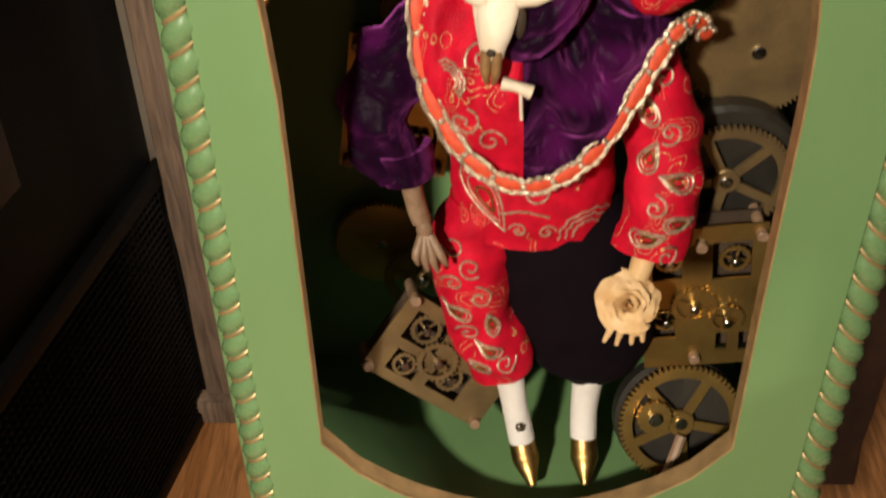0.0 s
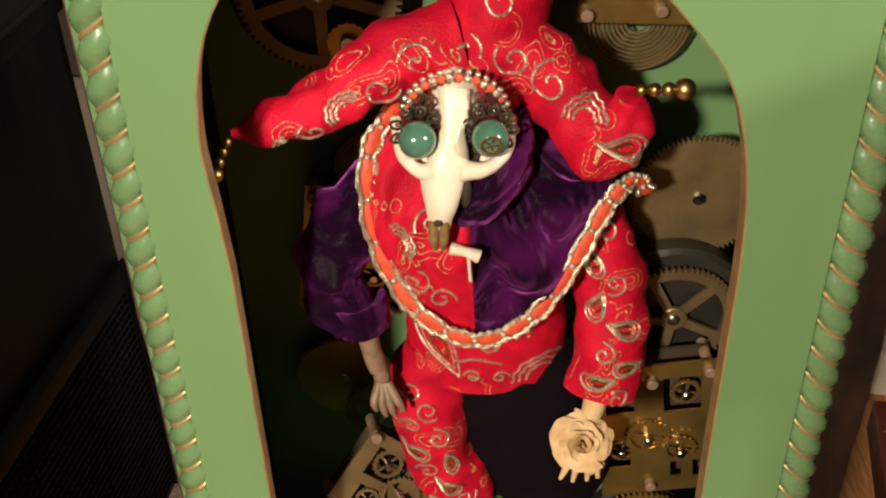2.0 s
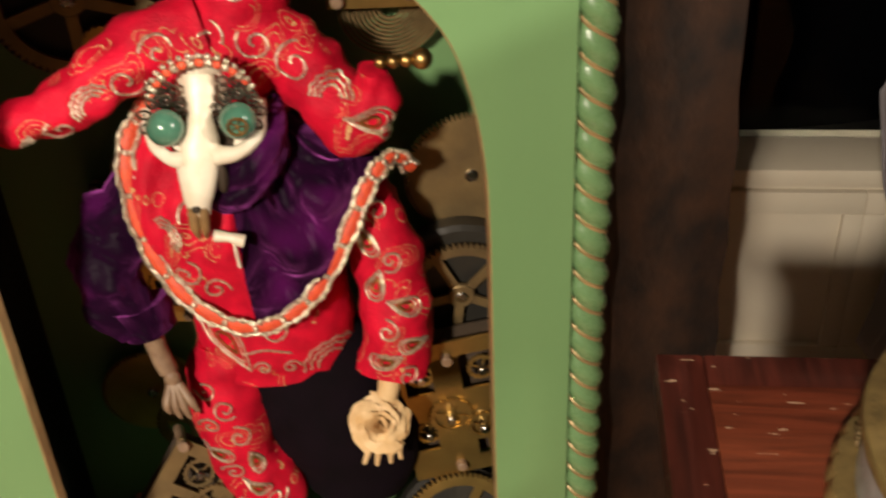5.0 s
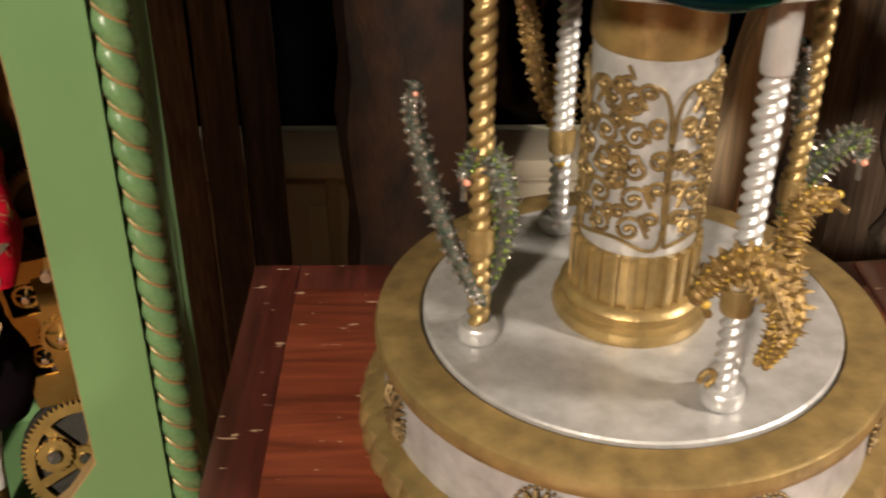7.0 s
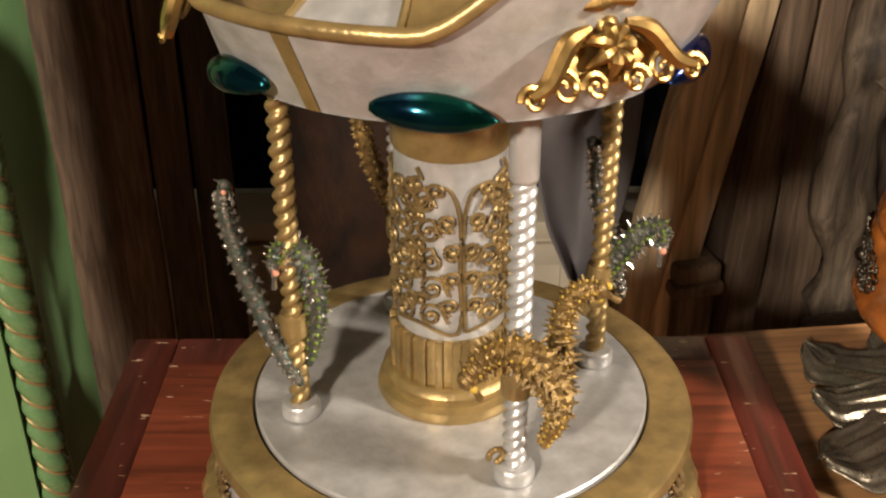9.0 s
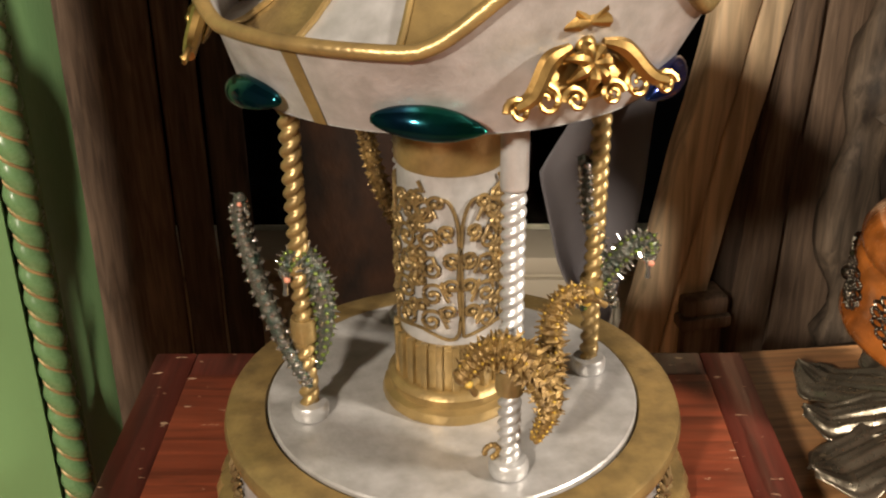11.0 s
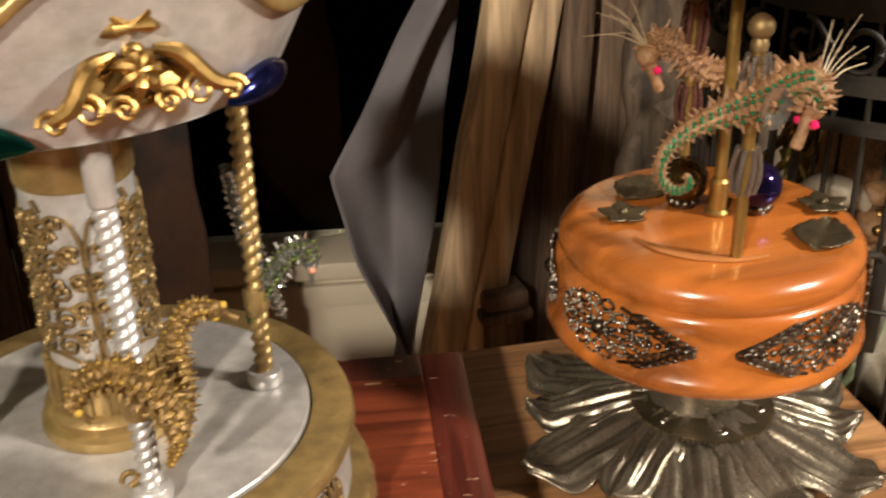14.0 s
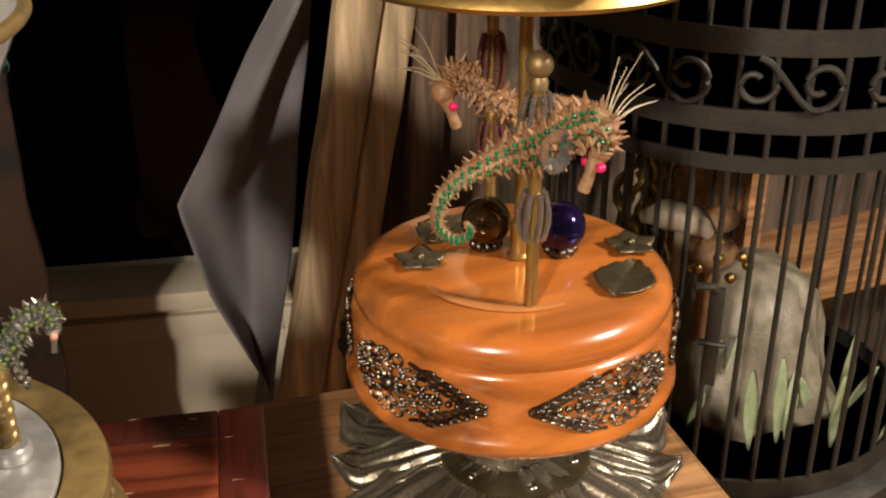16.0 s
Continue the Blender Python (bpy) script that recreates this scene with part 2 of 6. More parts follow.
PEARL2 = shader("purple_iridescent_bead", (0.05, 0.025, 0.16), (0.02, 0.03, 0.11), rough=0.06, metal=0.9, scale=50, bump=0.0)
BEETLE = shader("green_beetle_wing", (0.004, 0.09, 0.05), (0.004, 0.018, 0.06), rough=0.14, metal=0.9, scale=35, bump=0.02)
BEETLEBLUE = shader("blue_beetle_wing", (0.02, 0.012, 0.11), (0.008, 0.03, 0.10), rough=0.14, metal=0.9, scale=35, bump=0.02)
HORSEGOLD = shader("gilded_seahorse", (0.40, 0.26, 0.085), (0.085, 0.050, 0.022), rough=0.38, metal=0.5, scale=160, fine=600, bump=0.8)
HORSETAN = shader("tan_seahorse", (0.34, 0.19, 0.09), (0.17, 0.085, 0.04), rough=0.5, scale=160, fine=600, bump=0.8)
HORSEDARK = shader("dark_jewelled_seahorse", (0.02, 0.06, 0.045), (0.16, 0.13, 0.11), rough=0.25, metal=0.5, scale=260, fine=800, bump=0.8)
CRYSTAL = shader("silver_crystal", (0.62, 0.60, 0.56), (0.35, 0.33, 0.30), rough=0.1, metal=0.9, scale=400, bump=0.0)
GREENGEM = shader("green_gem", (0.02, 0.26, 0.11), (0.01, 0.12, 0.05), rough=0.08, metal=0.5, scale=300, bump=0.0)
OLIVE = shader("olive_gem", (0.20, 0.27, 0.06), (0.11, 0.16, 0.03), rough=0.12, metal=0.5, scale=300, bump=0.0)
PINKGEM = shader("pink_gem", (0.80, 0.02, 0.14), (0.55, 0.01, 0.08), rough=0.08, scale=300, bump=0.0)
PEACHGEM = shader("peach_gem", (0.75, 0.35, 0.24), (0.55, 0.22, 0.15), rough=0.08, scale=300, bump=0.0)
YELLOWGEM = shader("yellow_gem", (0.62, 0.42, 0.08), (0.4, 0.25, 0.04), rough=0.08, scale=300, bump=0.0)
BRISTLE = shader("pale_bristle", (0.55, 0.46, 0.32), (0.40, 0.32, 0.2), rough=0.4)
TINSEL = shader("gold_tinsel", (0.45, 0.30, 0.07), (0.10, 0.09, 0.03), rough=0.2, metal=0.9, scale=150, fine=300, bump=1.0)
PALECLOTH = shader("pale_satin", (0.46, 0.40, 0.31), (0.22, 0.17, 0.12), rough=0.4, scale=38, fine=300, bump=0.8)
LEAFGREEN = shader("sage_feather", (0.30, 0.34, 0.20), (0.16, 0.20, 0.10), rough=0.6, scale=60)
NIGHT = shader("night_outside", (0.002, 0.002, 0.003), (0.003, 0.003, 0.003), rough=1.0, spec=0.0)
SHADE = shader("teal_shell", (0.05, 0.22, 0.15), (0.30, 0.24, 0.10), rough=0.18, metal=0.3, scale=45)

glass = bpy.data.materials.new("window_glass")
glass.use_nodes = True
gb = glass.node_tree.nodes["Principled BSDF"]
gb.inputs["Base Color"].default_value = (0.9, 0.95, 0.93, 1)
gb.inputs["Roughness"].default_value = 0.02
gb.inputs["IOR"].default_value = 1.12
gb.inputs["Transmission Weight"].default_value = 1.0

# ---- mesh helpers ----


def thing(name, label, category, at=(0, 0, 0), yaw=0.0, group="", kind=""):
    ob = new(name)
    ob.matrix_world = pose(*at, 0, 0, yaw)
    return tagged(ob, label, category, group, kind)


def part(name, bm, material, parent=None, label="", sharp=40):
    """One bmesh as one mesh object, under a thing or a part. material: one, or a list for the faces' indices."""
    me = bpy.data.meshes.new(name)
    bmesh.ops.recalc_face_normals(bm, faces=bm.faces)
    bm.to_mesh(me)
    bm.free()
    for m in material if isinstance(material, (list, tuple)) else [material]:
        me.materials.append(m)
    for p in me.polygons:
        p.use_smooth = True
    me.set_sharp_from_angle(angle=radians(sharp))
    ob = new(name, me)
    if parent:
        ob.parent = parent
    if label:
        ob["label"] = label
    return ob


def box(bm, lo, hi, bevel=0.0, m=None, mi=0):
    c = [(a + b) / 2 for a, b in zip(lo, hi)]
    s = [abs(b - a) for a, b in zip(lo, hi)]
    r = bmesh.ops.create_cube(bm, size=1.0, matrix=(m or Matrix()) @ Matrix.Translation(c) @ Matrix.Diagonal((*s, 1)))
    fs = {f for v in r["verts"] for f in v.link_faces}
    for f in fs:
        f.material_index = mi
    if bevel:
        es = list({e for v in r["verts"] for e in v.link_edges})
        bmesh.ops.bevel(bm, geom=es, offset=bevel, segments=2, affect="EDGES", profile=0.6)
    return bm


def ball(bm, c, r, mi=0, seg=12, squash=(1, 1, 1), m=None):
    q = bmesh.ops.create_uvsphere(bm, u_segments=seg, v_segments=max(6, seg * 2 // 3), radius=r, matrix=(m or Matrix()) @ Matrix.Translation(c) @ Matrix.Diagonal((*squash, 1)))
    for f in {f for v in q["verts"] for f in v.link_faces}:
        f.material_index = mi


def gem(bm, c, r, mi=0):
    q = bmesh.ops.create_icosphere(bm, subdivisions=1, radius=r, matrix=Matrix.Translation(c))
    for f in {f for v in q["verts"] for f in v.link_faces}:
        f.material_index = mi


def rings(bm, loops, mi=0, closed=True, caps=True):
    """Skins a row of vertex rings."""
    vs = [[bm.verts.new(p) for p in lp] for lp in loops]
    for a, b in zip(vs, vs[1:]):
        k = len(a)
        for i in range(k if closed else k - 1):
            f = bm.faces.new((a[i], a[(i + 1) % k], b[(i + 1) % k], b[i]))
            f.material_index = mi
    if caps and closed:
        for lp in (vs[0], vs[-1]):
            f = bm.faces.new(lp)
            f.material_index = mi
    return vs


def spline(pts, n):
    """Points along a smooth curve through pts (Catmull-Rom)."""
    pts = [Vector(p) for p in pts]
    ext = [pts[0] * 2 - pts[1], *pts, pts[-1] * 2 - pts[-2]]
    out = []
    for i in range(n):
        u = i / (n - 1) * (len(pts) - 1)
        k = min(int(u), len(pts) - 2)
        f = u - k
        a, b, c, d = ext[k:k + 4]
        out.append(0.5 * (2 * b + (c - a) * f + (2 * a - 5 * b + 4 * c - d) * f * f + (3 * b - a - 3 * c + d) * f ** 3))
    return out


def along(values, n):
    xs = np.linspace(0, 1, len(values))
    return np.interp(np.linspace(0, 1, n), xs, values)


def tube(bm, pts, radii, seg=8, mi=0, flat=1.0, rough=0.0, freq=40.0, up=(0, 1, 0), caps=True):
    """A tube along pts. radii: a number or one for each point; flat squashes it along up; rough: wrinkles."""
    pts = [Vector(p) for p in pts]
    n = len(pts)
    rad = [radii] * n if isinstance(radii, (int, float)) else list(radii)
    loops = []
    for i, p in enumerate(pts):
        d = (pts[min(i + 1, n - 1)] - pts[max(i - 1, 0)]).normalized()
        u = Vector(up)
        u = (u - d * u.dot(d))
        u = u.normalized() if u.length > 1e-4 else d.orthogonal().normalized()
        w = d.cross(u)
        lp = []
        for k in range(seg):
            a = 2 * math.pi * k / seg
            q = p + (u * math.cos(a) * flat + w * math.sin(a)) * rad[i]
            if rough:
                q += (q - p).normalized() * noise.noise(q * freq) * rough
            lp.append(q)
        loops.append(lp)
    return rings(bm, loops, mi, caps=caps)


def lathe(bm, profile, seg=64, c=(0, 0, 0), mi=0, wave=None):
    """Turns a profile of (radius, height) about the vertical. wave(angle, k) scales ring k's radius."""
    loops = []
    for k, (r, z) in enumerate(profile):
        lp = []
        for i in range(seg):
            a = 2 * math.pi * i / seg
            rr = r * (wave(a, k) if wave else 1)
            lp.append((c[0] + rr * math.cos(a), c[1] + rr * math.sin(a), c[2] + z))
        loops.append(lp)
    return rings(bm, loops, mi)


def prism(bm, outline, depth, m=None, mi=0, holes=False):
    """An outline in x and z, given thickness along y."""
    m = m or Matrix()
    a = [bm.verts.new(m @ Vector((x, 0, z))) for x, z in outline]
    b = [bm.verts.new(m @ Vector((x, depth, z))) for x, z in outline]
    for f in (a, list(reversed(b))):
        bm.faces.new(f).material_index = mi
    k = len(a)
    for i in range(k):
        bm.faces.new((a[i], b[i], b[(i + 1) % k], a[(i + 1) % k])).material_index = mi


def gear(bm, r, teeth, inner=0.0, spokes=0, depth=0.003, m=None, mi=0, tooth=0.07, hub=0.22):
    """A toothed wheel in the x-z plane: a rim, with spokes and a hub where inner is given."""
    m = m or Matrix()
    n = teeth * 4
    outer = [(r if i % 4 in (1, 2) else r * (1 - tooth)) for i in range(n)]
    hole = inner if inner else r * 0.06
    front, back = [], []
    for y in (0, depth):
        row = []
        for i in range(n):
            a = 2 * math.pi * i / n
            row.append((bm.verts.new(m @ Vector((outer[i] * math.cos(a), y, outer[i] * math.sin(a)))), bm.verts.new(m @ Vector((hole * math.cos(a), y, hole * math.sin(a))))))
        (front if y == 0 else back).extend(row)
    for i in range(n):
        j = (i + 1) % n
        for q in ((front[i][0], front[j][0], front[j][1], front[i][1]), (back[i][0], back[i][1], back[j][1], back[j][0]), (front[i][0], back[i][0], back[j][0], front[j][0]), (front[i][1], front[j][1], back[j][1], back[i][1])):
            bm.faces.new(q).material_index = mi
    if spokes:
        w = r * 0.075
        for s in range(spokes):
            t = m @ pose(0, 0, 0, 0, 360 * s / spokes + 20, 0)
            box(bm, (-w, 0.0004, r * hub * 0.6), (w, depth - 0.0004, inner * 1.03), m=t, mi=mi)
        disc(bm, r * hub, depth * 1.4, m @ Matrix.Translation((0, -depth * 0.2, 0)), mi)


def disc(bm, r, depth, m=None, mi=0, seg=28):
    """A round plate that faces along y."""
    m = m or Matrix()
    e = min(r, depth) * 0.18
    loops = []
    for rr, y in ((r - e, 0), (r, e), (r, depth - e), (r - e, depth)):
        loops.append([m @ Vector((rr * math.cos(2 * math.pi * i / seg), y, rr * math.sin(2 * math.pi * i / seg))) for i in range(seg)])
    rings(bm, loops, mi)


def twisted(bm, p0, p1, r, turns, lobes=3, dent=0.22, seg=18, step=0.0016, mi=0):
    """A rod from p0 to p1 with helical flutes."""
    p0, p1 = Vector(p0), Vector(p1)
    d = (p1 - p0)
    n = max(3, int(d.length / step))
    q = d.normalized().to_track_quat("Z", "Y").to_matrix()
    loops = []
    for i in range(n + 1):
        u = i / n
        lp = []
        for k in range(seg):
            a = 2 * math.pi * k / seg
            rr = r * (1 - dent * (1 - abs(math.cos((a * lobes + turns * 2 * math.pi * u * lobes) / 2))))
            lp.append(p0 + d * u + q @ Vector((rr * math.cos(a), rr * math.sin(a), 0)))
        loops.append(lp)
    rings(bm, loops, mi)


def nm():
    return bmesh.new()

# ---- the room ----
FLOOR = -0.15
b = nm()
box(b, (-2.4, -2.6, FLOOR - 0.05), (2.9, 2.5, FLOOR))
tagged(part("floor", b, FLOORWOOD), "warm oak board floor in lamplight", "floor", kind="structure")
for name, lo, hi in (("wall_west", (-2.5, -2.7, FLOOR), (-2.4, 2.5, 2.4)), ("wall_south", (-2.4, -2.7, FLOOR), (2.9, -2.6, 2.4)), ("wall_east", (2.9, -2.7, FLOOR), (3.0, 2.5, 2.4))):
    b = nm()
    box(b, lo, hi)
    tagged(part(name, b, PLASTER), "plain warm plaster wall of the room", "wall", kind="structure")
b = nm()
box(b, (-2.5, -2.7, 2.4), (3.0, 2.5, 2.5))
tagged(part("ceiling", b, PLASTER), "plain plaster ceiling over the room", "ceiling", kind="structure")
# window wall: panelled dado, sill, opening
b = nm()
box(b, (-2.6, 1.62, FLOOR), (3.1, 1.74, 0.372))
wall_n = tagged(part("wall_north", b, WHITE), "cream panelled wall under a dark window", "wall", kind="structure")
SKEW = Matrix.Translation((0.5, 1.62, 0)) @ pose(0, 0, 0, 0, 0, -12.8) @ Matrix.Translation((-0.5, -1.62, 0))
wall_n.matrix_world = SKEW
b = nm()
box(b, (-2.6, 1.66, 0.384), (0.02, 1.74, 2.4))
box(b, (1.55, 1.66, 0.384), (3.1, 1.74, 2.4))
box(b, (0.02, 1.66, 2.1), (1.55, 1.74, 2.4))
up = tagged(part("wall_north_upper", b, PLASTER), "plain plaster wall round the dark window", "wall", kind="structure")
up.matrix_world = SKEW
for x0, x1 in ((-0.55, 0.10), (0.10, 0.46), (0.485, 1.02), (1.02, 1.7)):
    b = nm()
    for lo, hi in (((x0, 1.604, 0.272), (x1, 1.62, 0.317)), ((x0, 1.604, FLOOR + 0.06), (x1, 1.62, -0.03)), ((x0, 1.604, -0.03), (x0 + 0.045, 1.62, 0.272)), ((x1 - 0.035, 1.604, -0.03), (x1, 1.62, 0.272))):
        box(b, lo, hi, 0.003)
    part("panel_frame", b, WHITE, wall_n)
b = nm()
box(b, (-0.6, 1.57, 0.347), (1.9, 1.70, 0.382), 0.006)
tagged(part("window_sill", b, WHITE), "cream painted window sill board", "sill", kind="structure").matrix_world = SKEW
win = thing("window_1", "dark night window with a brown frame", "window", kind="structure")
win.matrix_world = SKEW
b = nm()
for lo, hi in (((0.02, 1.67, 0.382), (0.07, 1.72, 2.1)), ((1.50, 1.67, 0.382), (1.55, 1.72, 2.1)), ((0.07, 1.67, 2.05), (1.50, 1.72, 2.1))):
    box(b, lo, hi, 0.004)
part("window_frame", b, DARKBOARD, win)
b = nm()
box(b, (0.07, 1.69, 0.382), (1.50, 1.695, 2.05))
pane = part("pane", b, glass, win)
pane.visible_shadow = False
b = nm()
box(b, (-1.6, 3.2, -0.5), (3.6, 3.22, 3.0))
tagged(part("backdrop", b, NIGHT), "black night outside the window", "backdrop", kind="structure")


def board(name, lo, hi, material, label, top=None, lean=0.0, wob=0.004, cat="board", seed=0):
    """An old upright board with uneven edges; top shifts its upper end in x."""
    b = nm()
    n = 26
    top = top if top is not None else 0.0
    loops = []
    for i in range(n + 1):
        u = i / n
        z = lo[2] + (hi[2] - lo[2]) * u
        dx, dy = top * u, lean * u
        e = [noise.noise(Vector((seed * 3.1 + k * 7.7, z * 9, seed))) * wob + noise.noise(Vector((seed * 1.3 + k * 3.7, z * 40, seed))) * wob * 0.4 for k in range(4)]
        x0, x1, y0, y1 = lo[0] + dx + e[0], hi[0] + dx + e[1], lo[1] + dy + e[2] * 0.5, hi[1] + dy
        c = min(0.004, (x1 - x0) * 0.1)
        loops.append([(x0 + c, y0, z), (x1 - c, y0, z), (x1, y0 + c, z), (x1, y1, z), (x0, y1, z), (x0, y0 + c, z)])
    rings(b, loops)
    return tagged(part(name, b, material, sharp=50), label, cat)


board("timber_post", (0.452, 1.15, FLOOR), (0.612, 1.24, 1.9), BARK, "dark rust-stained old timber before the window", wob=0.012, seed=1, cat="timber", top=-0.03)
board("barn_board", (0.085, 1.49, FLOOR), (0.245, 1.53, 1.9), BROWN, "weathered brown barn board standing upright", top=0.0, seed=2)
board("barn_board", (0.25, 1.50, FLOOR), (0.31, 1.54, 1.9), BROWN, "dark weathered barn board beside the window", top=0.0, seed=3)
board("barn_board", (0.315, 1.51, FLOOR), (0.378, 1.55, 1.9), DARKBOARD, "dark weathered barn board beside the window", top=0.0, seed=4)
board("wooden_lath", (0.785, 1.05, FLOOR), (0.842, 1.09, 1.8), STRIPPED, "pale stripped wooden lath leaning with knots", top=0.375, seed=5, cat="lath")
board("wooden_lath", (0.850, 1.06, FLOOR), (0.897, 1.10, 1.8), STRIPPED, "pale narrow wooden lath leaning beside another", top=0.372, seed=6, cat="lath")
board("barn_board", (0.975, 1.10, FLOOR), (1.05, 1.14, 1.9), DARKBOARD, "dark brown board leaning against the wall", top=0.16, seed=7)
board("barn_board", (1.06, 1.06, FLOOR), (1.105, 1.10, 1.9), BROWN, "narrow weathered brown board standing upright", top=0.09, seed=8)
board("barn_board", (1.11, 1.10, FLOOR), (1.235, 1.14, 1.9), BROWN, "wide weathered brown barn board standing upright", top=0.07, seed=9)
board("barn_board", (1.24, 1.22, FLOOR), (1.62, 1.26, 1.9), DARKBOARD, "dark wide boards behind the bird cage", top=0.03, seed=10)
b = nm()
box(b, (0.985, 1.04, FLOOR), (1.045, 1.09, 0.47), 0.006)
box(b, (0.975, 1.03, 0.47), (1.055, 1.10, 0.49), 0.006)
box(b, (0.98, 1.035, 0.49), (1.05, 1.095, 0.52), 0.008)
tagged(part("pedestal", b, BROWN), "small grey-brown turned wooden pedestal", "pedestal")
# carved driftwood: an uneven trunk with a hollow
b = nm()
tube(b, spline([(1.27, 1.02, FLOOR), (1.25, 1.03, 0.4), (1.22, 1.02, 0.7), (1.25, 1.03, 0.95), (1.31, 1.04, 1.25)], 40), along([0.05, 0.05, 0.04, 0.06, 0.03], 40), seg=18, rough=0.03, freq=14, flat=0.6)
tube(b, spline([(1.24, 1.0, 0.78), (1.30, 0.99, 0.86), (1.36, 1.0, 0.84), (1.40, 1.02, 0.70), (1.38, 1.02, 0.45), (1.35, 1.02, FLOOR)], 40), along([0.035, 0.04, 0.035, 0.045, 0.04, 0.05], 40), seg=16, rough=0.03, freq=16)
tagged(part("driftwood", b, DRIFT, sharp=70), "gnarled grey-brown driftwood trunk with a hollow", "driftwood")
# grey cloth draped over the laths
b = nm()
nu, nv = 30, 40
grid = []
for j in range(nv + 1):
    v = j / nv
    z = 1.05 - v * 0.82
    if z > 0.70:
        left = 0.955 - (0.97 - z) * 0.64
    elif z > 0.55:
        left = 0.782 + (0.70 - z) * 0.22
    else:
        left = 0.815 + (0.55 - z) * 0.42
    right = 0.865 + (z - 0.23) * 0.195
    left = min(left, right - 0.006)
    row = []
    for i in range(nu + 1):
        u = i / nu
        x = left + (right - left) * u
        y = 1.17 - 0.035 * math.sin(u * 5.0 + v * 3) - 0.02 * math.sin(u * 11 - v * 6) * (1 - v) + 0.015 * noise.noise(Vector((x * 9, z * 5, 3)))
        row.append(b.verts.new((x, y, z)))
    grid.append(row)
for r0, r1 in zip(grid, grid[1:]):
    for i in range(nu):
        b.faces.new((r0[i], r0[i + 1], r1[i + 1], r1[i]))
cl = tagged(part("draped_cloth", b, CLOTH, sharp=80), "grey cloth draped in folds beside leaning laths", "cloth")
sol = cl.modifiers.new("thickness", "SOLIDIFY")
sol.thickness = 0.003

# ---- tables ----
YAW = -12.8
TOP = 0.86
PINETOP = 0.80


def table_top(name, label, at, w, d, surface, edge, border, yaw=YAW):
    t = thing(name, label, "table", at, yaw)
    h = at[2] - FLOOR
    b = nm()
    box(b, (border, -d, -0.022), (w - border, -border, 0.0))
    part("tabletop", b, surface, t)
    b = nm()
    for lo, hi in (((0, -d, -0.026), (border, 0, 0.0)), ((w - border, -d, -0.026), (w, 0, 0.0)), ((border, -border, -0.026), (w - border, 0, 0.0))):
        box(b, lo, hi, 0.0025)
    part("edging", b, edge, t)
    b = nm()
    box(b, (0.02, -d + 0.02, -0.16), (w - 0.02, -0.02, -0.026))
    part("apron", b, edge, t)
    for x in (0.03, w - 0.075):
        for y in (-0.075, -d + 0.03):
            b = nm()
            box(b, (x, y, -h), (x + 0.045, y + 0.045, -0.16), 0.004)
            part("leg", b, edge, t)
    return t


table_top("side_table", "scratched red mahogany side table with worn edges", (0.276, 0.495, TOP), 0.452, 0.52, REDWOOD, REDEDGE, 0.032)
table_top("pine_table", "pale pine table beside the higher red one", (0.712, 0.4885, PINETOP), 0.326, 0.52, PINE, PINE, 0.003, -6.6)

# ---- things beside the cabinet ----
board("wooden_post", (-0.495, 1.29, FLOOR + 0.055), (-0.425, 1.36, 1.9), BROWN, "dark brown wooden post on a square foot", top=0.0, seed=12, cat="post")
b = nm()
box(b, (-0.515, 1.265, FLOOR), (-0.395, 1.38, FLOOR + 0.055), 0.008)
tagged(part("post_foot", b, BROWN), "square brown wooden foot round a post", "post foot")
case = thing("black_case", "large black case with a perforated mesh front", "case", (-0.515, 1.33, FLOOR), -100)
b = nm()
box(b, (0.0, -0.55, 0.0), (1.1, 0.0, 0.97), 0.012)
part("body", b, BLACK, case)
b = nm()
for lo, hi in (((0.0, 0.001, 0.50), (1.1, 0.022, 0.53)), ((0.0, 0.001, 0.0), (1.1, 0.022, 0.03)), ((0.0, 0.001, 0.03), (0.03, 0.022, 0.50)), ((0.0, 0.001, 0.945), (1.1, 0.014, 0.972))):
    box(b, lo, hi, 0.003)
part("frame", b, BLACK, case)
b = nm()
for i in range(76):
    x = 0.03 + i * 0.014
    tube(b, [(x, 0.012, 0.03), (x, 0.012, 0.50)], 0.0026, seg=5)
for i in range(34):
    z = 0.035 + i * 0.014
    tube(b, [(0.03, 0.015, z), (1.09, 0.015, z)], 0.0026, seg=5)
part("mesh_front", b, shader("black_wire", (0.008, 0.008, 0.008), (0.016, 0.015, 0.014), rough=0.3, metal=0.3), case, "black perforated metal mesh")
b = nm()
box(b, (0.32, 0.001, 0.70), (0.43, 0.003, 0.83), 0.001)
part("sticker", b, shader("dull_red_sticker", (0.05, 0.02, 0.018), (0.03, 0.02, 0.02), rough=0.5), case, "dull dark red sticker")

# ---- the green cabinet ----
FX0, FX1, FY = -0.154, 0.199, 0.43
OX = 0.0175
cab = thing("shadow_cabinet", "green painted arched cabinet with gilded rope mouldings", "cabinet", (0, 0, 0))


